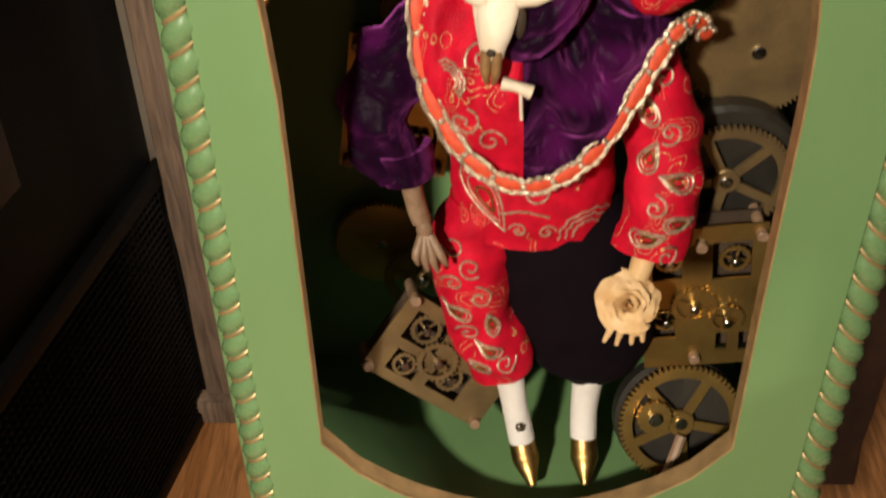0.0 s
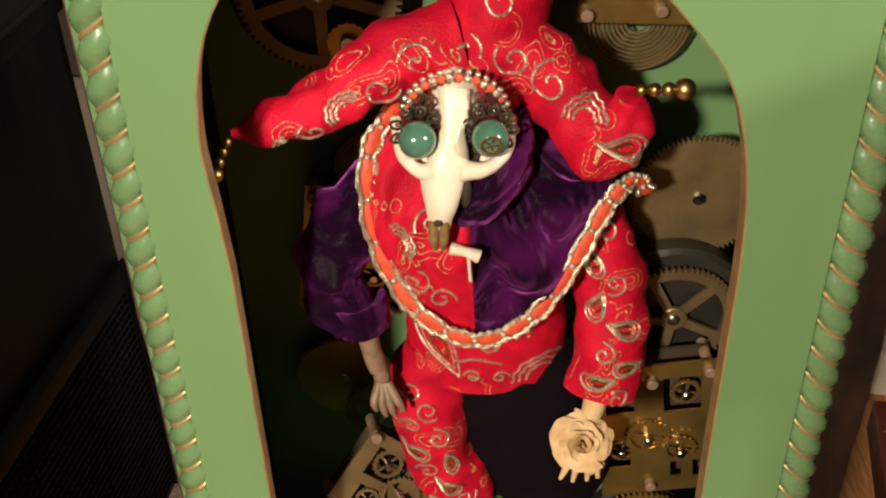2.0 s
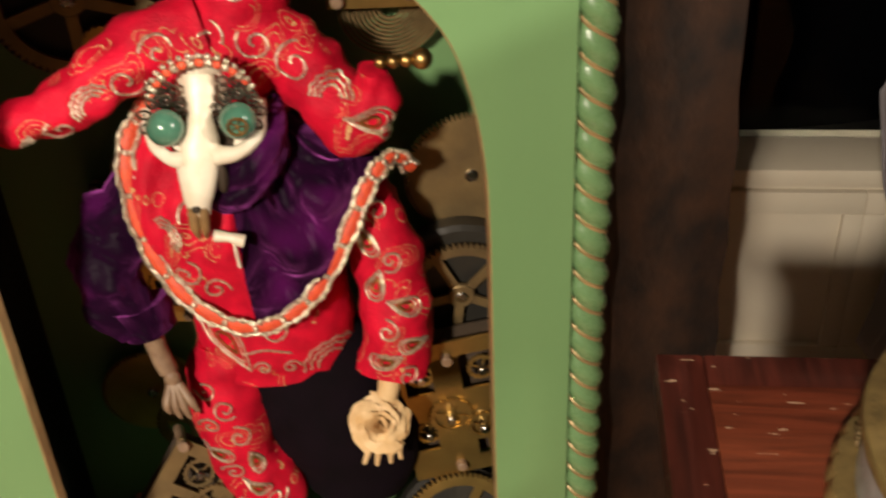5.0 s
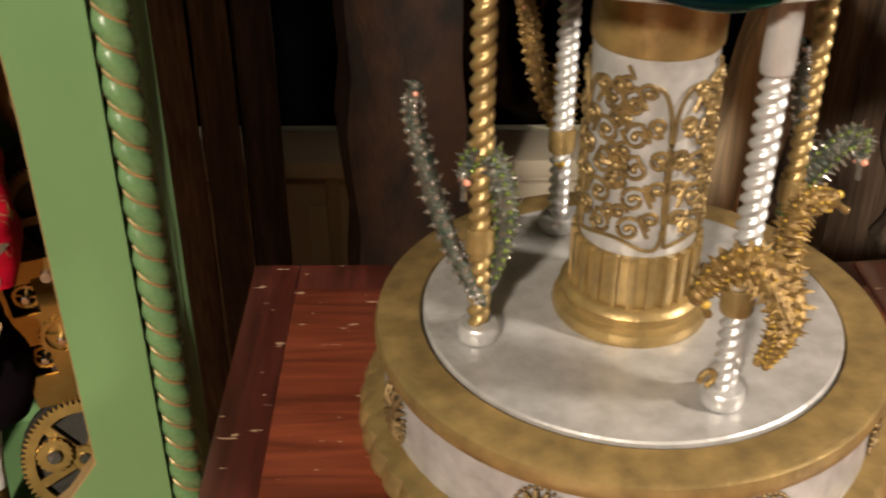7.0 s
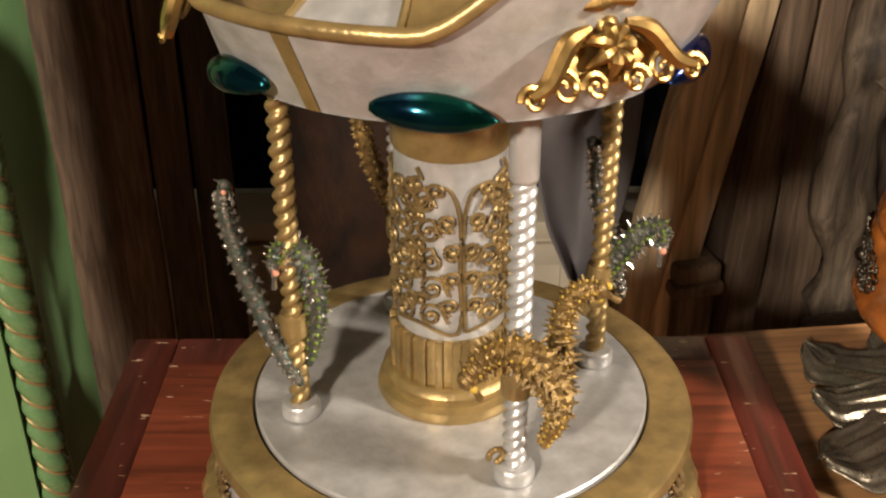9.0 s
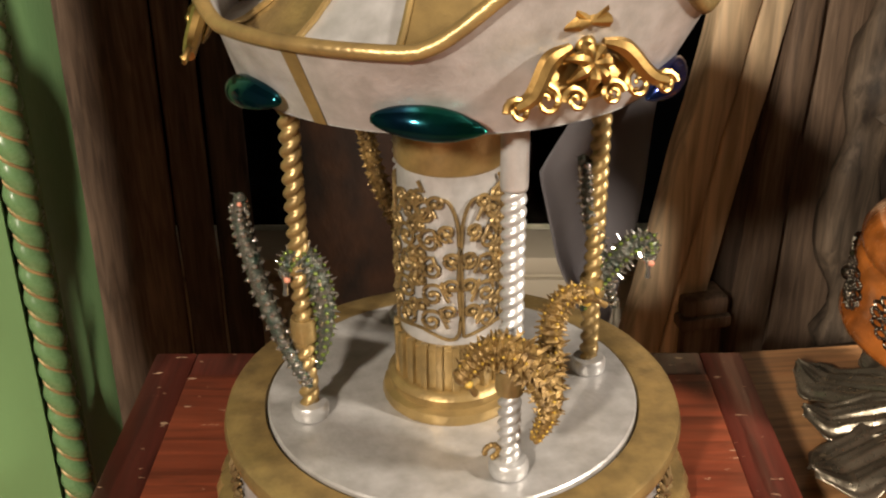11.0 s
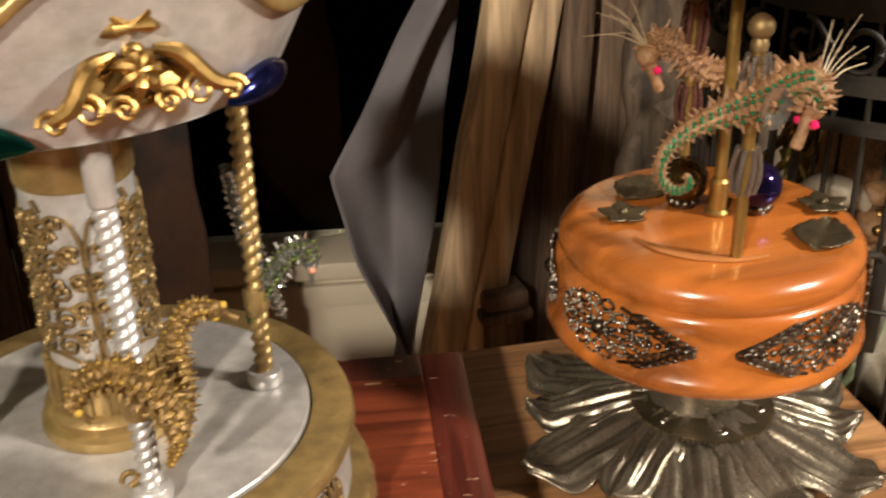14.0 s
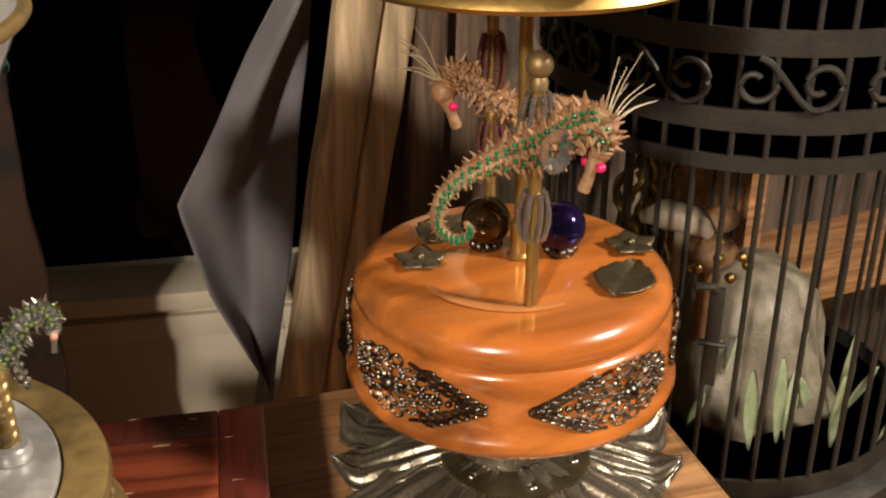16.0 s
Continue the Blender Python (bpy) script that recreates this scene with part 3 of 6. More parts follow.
def opening(n=48):
    """The opening's outline, from the lower left round the arch to the lower right and back along the curved bottom."""
    left = [(-0.1165, 1.02), (-0.119, 1.065), (-0.121, 1.10), (-0.116, 1.142), (-0.102, 1.176), (-0.078, 1.205), (-0.042, 1.228), (0.005, 1.236)]
    right = [(0.048, 1.219), (0.082, 1.191), (0.112, 1.160), (0.134, 1.130), (0.146, 1.092), (0.1515, 1.052), (0.153, 1.01)]
    pts = [(-0.1165, 0.758), (-0.1165, 0.88)] + [(p.x, p.y) for p in spline([(x, z, 0) for x, z in left + right], n + 1)]
    pts += [(0.153, 0.88), (0.154, 0.758)]
    for i in range(1, 12):
        u = i / 12
        pts.append((0.154 - 0.2705 * u, 0.758 - 0.078 * math.sin(math.pi * u) ** 0.7))
    return pts


b = nm()
hole = opening()
n = len(hole)
# outer ring matched to the hole's points along rays to the face's rectangle
z0, z1 = 0.60, 1.42
cz = 0.95
outer = []
for x, z in hole:
    dx, dz = x - OX, z - cz
    k = min(((FX1 - OX) / dx if dx > 0 else (FX0 - OX) / dx) if abs(dx) > 1e-6 else 1e9, ((z1 - cz) / dz if dz > 0 else (z0 - cz) / dz) if abs(dz) > 1e-6 else 1e9)
    outer.append((OX + dx * k, cz + dz * k))
TH = 0.016
fo = [b.verts.new((x, FY, z)) for x, z in outer]
fi = [b.verts.new((x, FY, z)) for x, z in hole]
bo = [b.verts.new((x, FY + TH, z)) for x, z in outer]
bi = [b.verts.new((x, FY + TH, z)) for x, z in hole]
for i in range(n):
    j = (i + 1) % n
    b.faces.new((fo[i], fo[j], fi[j], fi[i]))
    b.faces.new((bo[j], bo[i], bi[i], bi[j]))
    b.faces.new((fi[i], fi[j], bi[j], bi[i])).material_index = 1
    b.faces.new((fo[j], fo[i], bo[i], bo[j]))
part("front_panel", b, [GREEN, EDGE], cab, "satin green front with a rubbed gold arch edge", sharp=30)
b = nm()
tube(b, [(x, FY + 0.001, z) for x, z in hole + hole[:1]], 0.0010, seg=6, caps=False)
part("arch_bead", b, EDGE, cab, "thin rubbed gold line round the arch")
for x in (FX0 - 0.022, FX1 + 0.010):
    b = nm()
    box(b, (x, FY + TH, 0.60), (x + 0.014, 0.635, 1.42), 0.002)
    part("side_panel", b, GREEN, cab)
# black boards added inside to cut bounce light and deepen the interior's shade
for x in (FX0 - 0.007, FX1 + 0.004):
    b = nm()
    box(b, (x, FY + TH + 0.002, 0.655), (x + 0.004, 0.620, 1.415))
    part("bounce_blocker", b, BLACK, cab, "added black board that keeps bounce light down")
b = nm()
box(b, (FX0 - 0.008, 0.622, 0.60), (FX1 + 0.010, 0.634, 1.42))
part("back_panel", b, GREEN, cab)
b = nm()
box(b, (FX0 - 0.008, FY + TH, 0.60), (FX1 + 0.010, 0.622, 0.652))
part("inner_floor", b, GREEN, cab)
b = nm()
box(b, (FX0 - 0.03, FY - 0.02, 1.42), (FX1 + 0.03, 0.65, 1.46), 0.006)
part("top_board", b, GREEN, cab)
b = nm()
box(b, (FX0 - 0.024, FY - 0.004, FLOOR), (FX1 + 0.024, 0.64, 0.60), 0.004)
part("plinth", b, GREEN, cab)
for x, way in ((FX0 - 0.006, -1), (FX1 + 0.0115, 1)):
    b = nm()
    twisted(b, (x, FY + 0.010, 0.645), (x, FY + 0.010, 1.42), 0.0125, way * 0.775 / 0.0385, lobes=2, dent=0.30, seg=20, step=0.0022)
    rope = part("rope_moulding", b, ROPE, cab, "twisted green rope moulding", sharp=85)
    b = nm()
    for ph in (0, math.pi):
        pts = []
        k = 700
        for i in range(k):
            u = i / (k - 1)
            a = -way * 0.775 / 0.0385 * 2 * math.pi * u + ph + math.pi / 2
            pts.append((x + 0.0092 * math.cos(a), FY + 0.010 + 0.0092 * math.sin(a), 0.645 + 0.775 * u))
        tube(b, pts, 0.0015, seg=5, up=(0, 0, 1))
    part("gilding", b, EDGE, rope, "gold rubbed into the grooves")
    b = nm()
    lathe(b, [(0.012, 0.60), (0.0165, 0.604), (0.0165, 0.632), (0.014, 0.645)], 20, (x, FY + 0.010, 0))
    part("rope_foot", b, ROPE, rope)


# ---- clockwork in the cabinet ----
def at(x, y, z, roll=0.0, rx=0.0, rz=0.0):
    return pose(x, y, z, rx, roll, rz)


def screw(b, m, r=0.005, mi=1):
    disc(b, r, 0.003, m, mi, 14)


def clock_wheel(name, label, m, r, teeth, inner, spokes, material, small=None, back=None, posts=()):
    b = nm()
    gear(b, r, teeth, inner, spokes, 0.0035, m)
    t = part(name, b, material, cab, label)
    if back:
        b = nm()
        disc(b, back, 0.018, m @ Matrix.Translation((0, 0.008, 0)), 0, 40)
        part("drum", b, BLACKMETAL, t, "black spring drum")
    if small:
        b = nm()
        gear(b, small[2], 18, 0, 0, 0.004, m @ Matrix.Translation((small[0], -0.006, small[1])))
        part("pinion", b, BRASS, t)
        b = nm()
        screw(b, m @ Matrix.Translation((small[0], -0.010, small[1])), small[2] * 0.4, 0)
        part("screw", b, STEEL, t)
    b = nm()
    disc(b, r * 0.05 + 0.0022, 0.016, m @ Matrix.Translation((0, -0.0025, 0)), 0, 16)
    part("axle", b, STEEL, t)
    return t


clock_wheel("clock_wheel", "dark brass spoked clock wheel on the cabinet back", at(-0.077, 0.592, 1.110, 15), 0.051, 68, 0.040, 5, DULLBRASS, small=(0.024, -0.024, 0.0135), back=0.056)
clock_wheel("clock_wheel", "plain tarnished brass gear disc with a screw", at(0.163, 0.570, 0.972), 0.046, 84, 0, 0, DULLBRASS)
clock_wheel("clock_wheel", "plain yellow brass gear disc half in shadow", at(-0.086, 0.603, 0.790), 0.038, 72, 0, 0, BRASS)
clock_wheel("clock_wheel", "brass spoked wheel before a black spring drum", at(0.150, 0.545, 0.890, 25), 0.043, 64, 0.034, 5, DULLBRASS, back=0.052)
clock_wheel("clock_wheel", "brass five-spoked wheel leaning on the cabinet floor", at(0.136, 0.500, 0.705, 10, -22), 0.046, 66, 0.036, 5, BRASS, small=(-0.022, 0.004, 0.013), back=0.047)
b = nm()
tube(b, [(0.136, 0.493, 0.70), (0.118, 0.465, 0.656)], 0.004, seg=8)
part("iron_pin", b, CLAW, cab, "rusty iron pin leaning on a brass wheel")


def coil(name, label, m, r0, r1, turns):
    b = nm()
    n = turns * 28
    tube(b, [m @ Vector(((r0 + (r1 - r0) * i / n) * math.cos(2 * math.pi * i / 28), 0.0, (r0 + (r1 - r0) * i / n) * math.sin(2 * math.pi * i / 28))) for i in range(n)], 0.0011, seg=5)
    return part(name, b, DULLBRASS, cab, label)


coil("coil_spring", "flat coiled steel clock spring on the cabinet back", at(0.118, 0.602, 1.084), 0.006, 0.034, 10)
coil("coil_spring", "dark coiled clock spring in the shade", at(-0.052, 0.600, 0.985), 0.006, 0.026, 7)


def movement(name, label, m, w, h, material, holes, gears, chips=(), posts=()):
    """A brass clock plate with cut-outs, its gears and pillars."""
    b = nm()
    xs = sorted({0.0, w, *[v for q in holes for v in (q[0], q[1])]})
    zs = sorted({0.0, h, *[v for q in holes for v in (q[2], q[3])]})
    for i in range(len(xs) - 1):
        for j in range(len(zs) - 1):
            cx, czz = (xs[i] + xs[i + 1]) / 2, (zs[j] + zs[j + 1]) / 2
            if any(q[0] < cx < q[1] and q[2] < czz < q[3] for q in holes):
                continue
            box(b, (xs[i], 0, zs[j]), (xs[i + 1], 0.002, zs[j + 1]), m=m)
    bmesh.ops.remove_doubles(b, verts=b.verts, dist=1e-5)
    t = part(name, b, material, cab, label)
    # rear plate coloured as shade, so the cut-outs look dark and deep
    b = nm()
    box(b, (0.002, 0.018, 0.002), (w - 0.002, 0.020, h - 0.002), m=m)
    part("rear_plate", b, HOLLOW_SHADE, t)
    for gx, gz, gr, gy in gears:
        b = nm()
        gear(b, gr, max(16, int(gr * 1500)), gr * 0.72, 4, 0.0018, m @ Matrix.Translation((gx, gy, gz)), tooth=0.09)
        part("gear", b, material, t)
        b = nm()
        disc(b, 0.0032, 0.014, m @ Matrix.Translation((gx, gy - 0.006, gz)), 0, 12)
        part("pivot", b, STEEL, t)
    for px, pz in posts:
        b = nm()
        disc(b, 0.004, 0.034, m @ Matrix.Translation((px, -0.006, pz)), 0, 14)
        part("pillar", b, CLAW, t)
    return t


movement("clock_movement", "yellow brass clock movement plate with small gears", at(0.108, 0.520, 0.742, -6), 0.082, 0.125, BRASS,
         [(0.006, 0.026, 0.082, 0.108), (0.046, 0.072, 0.080, 0.112), (0.004, 0.022, 0.028, 0.056), (0.050, 0.058, 0.014, 0.030), (0.066, 0.076, 0.012, 0.030)],
         [(0.034, 0.060, 0.0165, -0.003), (0.056, 0.047, 0.0125, -0.005), (0.062, 0.092, 0.011, 0.006), (0.016, 0.040, 0.010, 0.006), (0.018, 0.094, 0.010, 0.006)],
         posts=((0.005, 0.118), (0.077, 0.118), (0.035, 0.010), (0.038, 0.112)))
movement("clock_movement", "aged brass clock plate with gears behind the doll", at(-0.112, 0.590, 0.872, 8), 0.075, 0.105, BRASS,
         [(0.006, 0.024, 0.06, 0.088), (0.04, 0.066, 0.014, 0.04), (0.012, 0.028, 0.018, 0.044)],
         [(0.030, 0.080, 0.019, -0.004), (0.052, 0.098, 0.017, -0.006), (0.018, 0.036, 0.012, 0.006), (0.052, 0.030, 0.012, 0.006)],
         posts=((0.006, 0.006), (0.068, 0.008), (0.006, 0.098)))
movement("clock_movement", "rusty skeleton clock movement leaning in the corner", at(-0.098, 0.510, 0.752, 38, -20), 0.105, 0.068, DULLBRASS,
         [(0.012, 0.042, 0.034, 0.058), (0.050, 0.078, 0.010, 0.034), (0.016, 0.040, 0.008, 0.026)],
         [(0.046, 0.032, 0.016, -0.004), (0.028, 0.046, 0.012, 0.006), (0.066, 0.022, 0.011, 0.006), (0.026, 0.018, 0.009, -0.003)],
         posts=((0.004, 0.004), (0.101, 0.004), (0.004, 0.064), (0.101, 0.064)))
movement("clock_movement", "brass clock frame above a coiled spring", at(0.078, 0.584, 1.092, 3), 0.10, 0.075, BRASS,
         [(0.012, 0.045, 0.015, 0.05), (0.058, 0.088, 0.02, 0.06)], [(0.03, 0.032, 0.014, 0.006), (0.072, 0.04, 0.014, 0.006)], posts=((0.006, 0.006), (0.094, 0.006), (0.05, 0.01)))
clock_wheel("clock_wheel", "dark brass wheel half hidden in the corner", at(-0.056, 0.590, 0.765, 0), 0.030, 44, 0.022, 4, DULLBRASS)

# ---- the jester doll: one plain mesh ----
b = nm()
MD = [BROCADE, VELVET, DARKVELVET, BONE, JADE, GLITTER, ORANGE, ROSE, CLAW, STOCKING, GOLD, TOOTH, HOLLOW_SHADE, TARNISHED]
RED, PUR, DRK, BON, JAD, GLI, ORA, ROS, CLW, STO, GOL, TOO, HOL, STL = range(14)


def limb(pts, radii, mi, n=26, seg=20, wr=0.005, fr=60, flat=1.0):
    tube(b, spline(pts, n), along(radii, n), seg=seg, mi=mi, rough=wr, freq=fr, flat=flat)


# torso, breeches, legs
limb([(0.020, 0.515, 1.045), (0.020, 0.512, 1.00), (0.020, 0.505, 0.945), (0.022, 0.502, 0.90), (0.022, 0.502, 0.868)], [0.030, 0.046, 0.052, 0.054, 0.050], RED, wr=0.003, flat=0.72)
limb([(0.022, 0.506, 0.880), (0.045, 0.506, 0.845), (0.062, 0.502, 0.79), (0.070, 0.498, 0.745), (0.070, 0.495, 0.728)], [0.046, 0.054, 0.052, 0.038, 0.022], DRK, wr=0.005, fr=40, flat=0.75)
limb([(-0.010, 0.500, 0.885), (-0.018, 0.494, 0.845), (-0.012, 0.490, 0.80), (0.000, 0.488, 0.765), (0.008, 0.486, 0.742)], [0.024, 0.027, 0.027, 0.026, 0.018], RED, wr=0.007, fr=55)
limb([(0.008, 0.486, 0.75), (0.014, 0.480, 0.712), (0.020, 0.470, 0.684)], [0.011, 0.0095, 0.010], STO, wr=0.0)
limb([(0.068, 0.490, 0.735), (0.066, 0.484, 0.705), (0.066, 0.474, 0.684)], [0.0115, 0.010, 0.010], STO, wr=0.0)
limb([(0.017, 0.480, 0.690), (0.023, 0.462, 0.672), (0.028, 0.444, 0.6625)], [0.009, 0.0105, 0.003], GOL, wr=0.0, flat=0.9)
limb([(0.066, 0.482, 0.690), (0.067, 0.464, 0.671), (0.067, 0.446, 0.662)], [0.009, 0.0105, 0.003], GOL, wr=0.0, flat=0.9)
tube(b, [(0.006, 0.476, 0.705), (0.016, 0.468, 0.703), (0.026, 0.474, 0.700)], 0.0014, seg=6, mi=CLW)
gem(b, (0.018, 0.466, 0.702), 0.004, STL)
# arms
limb([(-0.018, 0.515, 1.012), (-0.050, 0.510, 1.000), (-0.072, 0.498, 0.972), (-0.072, 0.488, 0.945), (-0.058, 0.482, 0.922)], [0.018, 0.022, 0.023, 0.021, 0.016], PUR, wr=0.012, fr=55)
limb([(-0.060, 0.484, 0.935), (-0.056, 0.480, 0.915)], [0.018, 0.017], PUR, n=8, wr=0.004)
limb([(-0.057, 0.480, 0.925), (-0.053, 0.474, 0.902), (-0.049, 0.470, 0.888)], [0.008, 0.0065, 0.006], CLW, wr=0.001)
ball(b, (-0.047, 0.467, 0.884), 0.007, CLW, squash=(0.8, 0.6, 1.1))
for dx, dz, l in ((-0.006, -0.016, 1), (0.000, -0.021, 1), (0.006, -0.022, 1), (0.012, -0.017, 1)):
    tube(b, spline([(-0.047 + dx * 0.3, 0.466, 0.880), (-0.047 + dx * 0.9, 0.458, 0.880 + dz * 0.6), (-0.045 + dx, 0.457, 0.880 + dz)], 8), along([0.0034, 0.003, 0.0014], 8), seg=8, mi=CLW)
limb([(0.058, 0.515, 1.010), (0.085, 0.506, 0.990), (0.098, 0.490, 0.945), (0.102, 0.478, 0.905), (0.098, 0.470, 0.868)], [0.018, 0.021, 0.022, 0.023, 0.023], RED, wr=0.007, fr=50)
limb([(0.096, 0.470, 0.873), (0.090, 0.462, 0.848)], [0.008, 0.007], ROS, n=8, wr=0.001)
for dx in (-0.010, -0.003, 0.005, 0.011):
    tube(b, spline([(0.086 + dx * 0.6, 0.456, 0.842), (0.084 + dx * 0.9, 0.448, 0.822), (0.082 + dx * 1.2, 0.446, 0.804 + abs(dx) * 0.4)], 8), along([0.0036, 0.003, 0.0015], 8), seg=8, mi=ROS)
# rose: cupped petals in five turns round its axis
RC = Vector((0.083, 0.450, 0.838))
AX = Vector((-0.08, -0.80, 0.58)).normalized()
RU = AX.orthogonal().normalized()
RW = AX.cross(RU)
for k, (rr, npet, hh, curl) in enumerate(((0.0023, 2, 0.0165, 0.2), (0.0044, 3, 0.0160, 0.5), (0.0068, 3, 0.0150, 0.9), (0.0096, 4, 0.0125, 1.3), (0.0122, 4, 0.0090, 1.7), (0.0145, 5, 0.0050, 1.6))):
    for j in range(npet):
        a0 = 2 * math.pi * (j / npet) + k * 0.9
        rows = []
        for u in np.linspace(0, 1, 9):
            row = []
            for v in np.linspace(-1, 1, 11):
                a = a0 + v * math.pi / npet * 1.25
                tip = 1 - 0.22 * v * v + 0.07 * math.sin(5 * v + 3 * j + k)
                r = rr * (0.25 + 0.75 * u ** 0.6) + (0.10 * rr + 0.0010 * j / npet) * v + curl * 0.010 * max(0, u - 0.55) ** 1.3
                h = hh * u * tip - curl * 0.012 * max(0, u - 0.6) ** 1.3
                out = RU * math.cos(a) + RW * math.sin(a)
                q = RC + AX * h + out * r
                row.append(q + AX * 0.0030 * u * noise.noise(q * 170) + out * 0.0034 * u * noise.noise(q * 130 + Vector((k, j, 0))))
            rows.append(row)
        rings(b, rows, ROS, closed=False, caps=False)
# hat: cap, three horns, beads
BEFORE = set(b.verts)
ball(b, (0.012, 0.512, 1.110), 0.035, RED, 20, (1.05, 0.85, 0.85))
limb([(0.006, 0.512, 1.130), (-0.030, 0.504, 1.124), (-0.065, 0.490, 1.108), (-0.096, 0.478, 1.101), (-0.119, 0.474, 1.098)], [0.024, 0.0205, 0.0165, 0.0125, 0.0040], RED, n=44, seg=28, wr=0.0045, fr=75)
limb([(0.024, 0.514, 1.128), (0.050, 0.508, 1.119), (0.070, 0.496, 1.096), (0.087, 0.486, 1.078), (0.097, 0.480, 1.092), (0.099, 0.476, 1.114)], [0.024, 0.0225, 0.0215, 0.0205, 0.0165, 0.007], RED, n=48, seg=28, wr=0.0055, fr=70)
limb([(0.020, 0.520, 1.125), (0.033, 0.527, 1.16), (0.043, 0.532, 1.20), (0.048, 0.532, 1.240), (0.052, 0.522, 1.268)], [0.029, 0.031, 0.030, 0.022, 0.008], RED, n=40, seg=28, wr=0.0055, fr=60)
for i, (x, z, r) in enumerate(((-0.121, 1.094, 0.0030), (-0.124, 1.088, 0.0032), (-0.127, 1.081, 0.0034), (-0.130, 1.073, 0.0046), (0.103, 1.120, 0.0036), (0.110, 1.120, 0.0038), (0.1175, 1.120, 0.0040), (0.126, 1.120, 0.0060))):
    ball(b, (x, 0.470, z), r, GOL, 12)
bmesh.ops.translate(b, verts=[v for v in b.verts if v not in BEFORE], vec=(0, -0.012, -0.026))
# collar: a cape of two colours with a ribbon trim
CL = [(-0.028, 0.500, 1.070), (-0.046, 0.482, 1.045), (-0.044, 0.468, 0.995), (-0.022, 0.455, 0.953), (0.012, 0.448, 0.934), (0.045, 0.452, 0.945), (0.070, 0.462, 0.975), (0.092, 0.476, 1.012), (0.108, 0.486, 1.022), (0.120, 0.500, 1.004)]
trim = spline(CL, 90)
inner = spline([(-0.016, 0.500, 1.062), (-0.014, 0.490, 1.055), (-0.010, 0.480, 1.046), (-0.004, 0.472, 1.040), (0.010, 0.468, 1.036), (0.022, 0.470, 1.036), (0.032, 0.478, 1.040), (0.040, 0.486, 1.046), (0.046, 0.498, 1.050), (0.050, 0.506, 1.050)], 90)
rows = []
for u in np.linspace(0, 1, 30):
    rows.append([inner[i].lerp(trim[i], u) + Vector((0, -0.011 * math.sin(math.pi * u) - (0.008 if i >= 40 else 0.004) * math.sin(i * 0.50 + 2.2 * math.sin(4 * u)) * u * (1 - u) * 3 - 0.004 * math.sin(i * 0.17 + 5 * u) + 0.005 * (noise.noise(Vector((i * 0.16, u * 5, 2))) if i >= 40 else 0.5 * noise.noise(Vector((i * 0.2, u * 4, 7)))) * math.sin(math.pi * u), 0)) for i in range(90)])
vs = [[b.verts.new(p) for p in r] for r in rows]
for r0, r1 in zip(vs, vs[1:]):
    for i in range(89):
        b.faces.new((r0[i], r0[i + 1], r1[i + 1], r1[i])).material_index = RED if i < 40 else PUR
for i in range(0, 88, 5):
    seg4 = [p + Vector((0, -0.003, 0)) for p in trim[i:i + 6]]
    tube(b, seg4, [0.0022, 0.0037, 0.0043, 0.0043, 0.0037, 0.0022][:len(seg4)], seg=10, mi=ORA, flat=0.4)
for sgn in (-1, 1):
    for ph in (0.0, 0.35):
        pts = []
        for i in range(178):
            k = i / 2
            p = trim[int(k)].lerp(trim[min(int(k) + 1, 89)], k % 1)
            d = (trim[min(int(k) + 1, 89)] - trim[max(int(k) - 1, 0)]).normalized()
            w = d.cross(Vector((0, 1, 0))).normalized()
            pts.append(p + w * sgn * (0.0031 + 0.0016 * math.sin(math.pi * ((k % 5) / 5)) + ph * 0.003) + Vector((0, -0.0042 + 0.0008 * math.sin(i * 1.9 + ph * 9), 0)))
        tube(b, pts, [0.00105 + 0.0004 * math.sin(i * 1.7) for i in range(178)], seg=6, mi=GLI)
for i in range(0, 90, 5):
    ball(b, trim[i] + Vector((0, -0.0040, 0)), 0.0021, GLI, 8)
# ruffled collar, bow of bone
for k, dz in enumerate((0.0, 0.012)):
    tube(b, spline([(-0.010, 0.478, 1.040 + dz), (0.004, 0.458, 1.024 + dz), (0.022, 0.456, 1.026 + dz), (0.038, 0.468, 1.042 + dz), (0.044, 0.486, 1.055 + dz)], 24), along([0.004, 0.009, 0.010, 0.009, 0.004], 24), seg=12, mi=PUR, rough=0.004, freq=70)
tube(b, spline([(0.000, 0.443, 1.004), (0.008, 0.441, 1.003), (0.016, 0.440, 1.000)], 12), along([0.0040, 0.0030, 0.0042], 12), seg=10, mi=BON)
tube(b, [(0.010, 0.440, 1.0), (0.011, 0.441, 0.982)], 0.0011, seg=8, mi=BON)
BEFORE = set(b.verts)
# the skull mask: cranium, cheek arches, narrow snout, dark balls painted as shaded hollows, teeth
ball(b, (0.004, 0.476, 1.094), 0.021, BON, 18, (0.72, 0.75, 1.0))
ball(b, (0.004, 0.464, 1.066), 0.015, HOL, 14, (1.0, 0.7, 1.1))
tube(b, spline([(0.004, 0.466, 1.106), (0.003, 0.456, 1.088), (0.000, 0.449, 1.070), (-0.003, 0.444, 1.057), (-0.005, 0.440, 1.045), (-0.006, 0.440, 1.034)], 30), along([0.0095, 0.0064, 0.0112, 0.0110, 0.0090, 0.0060], 30), seg=20, mi=BON, flat=0.62, rough=0.0014, freq=90)
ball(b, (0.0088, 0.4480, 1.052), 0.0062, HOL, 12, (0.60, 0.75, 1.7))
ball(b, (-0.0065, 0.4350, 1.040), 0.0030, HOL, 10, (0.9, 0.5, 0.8))
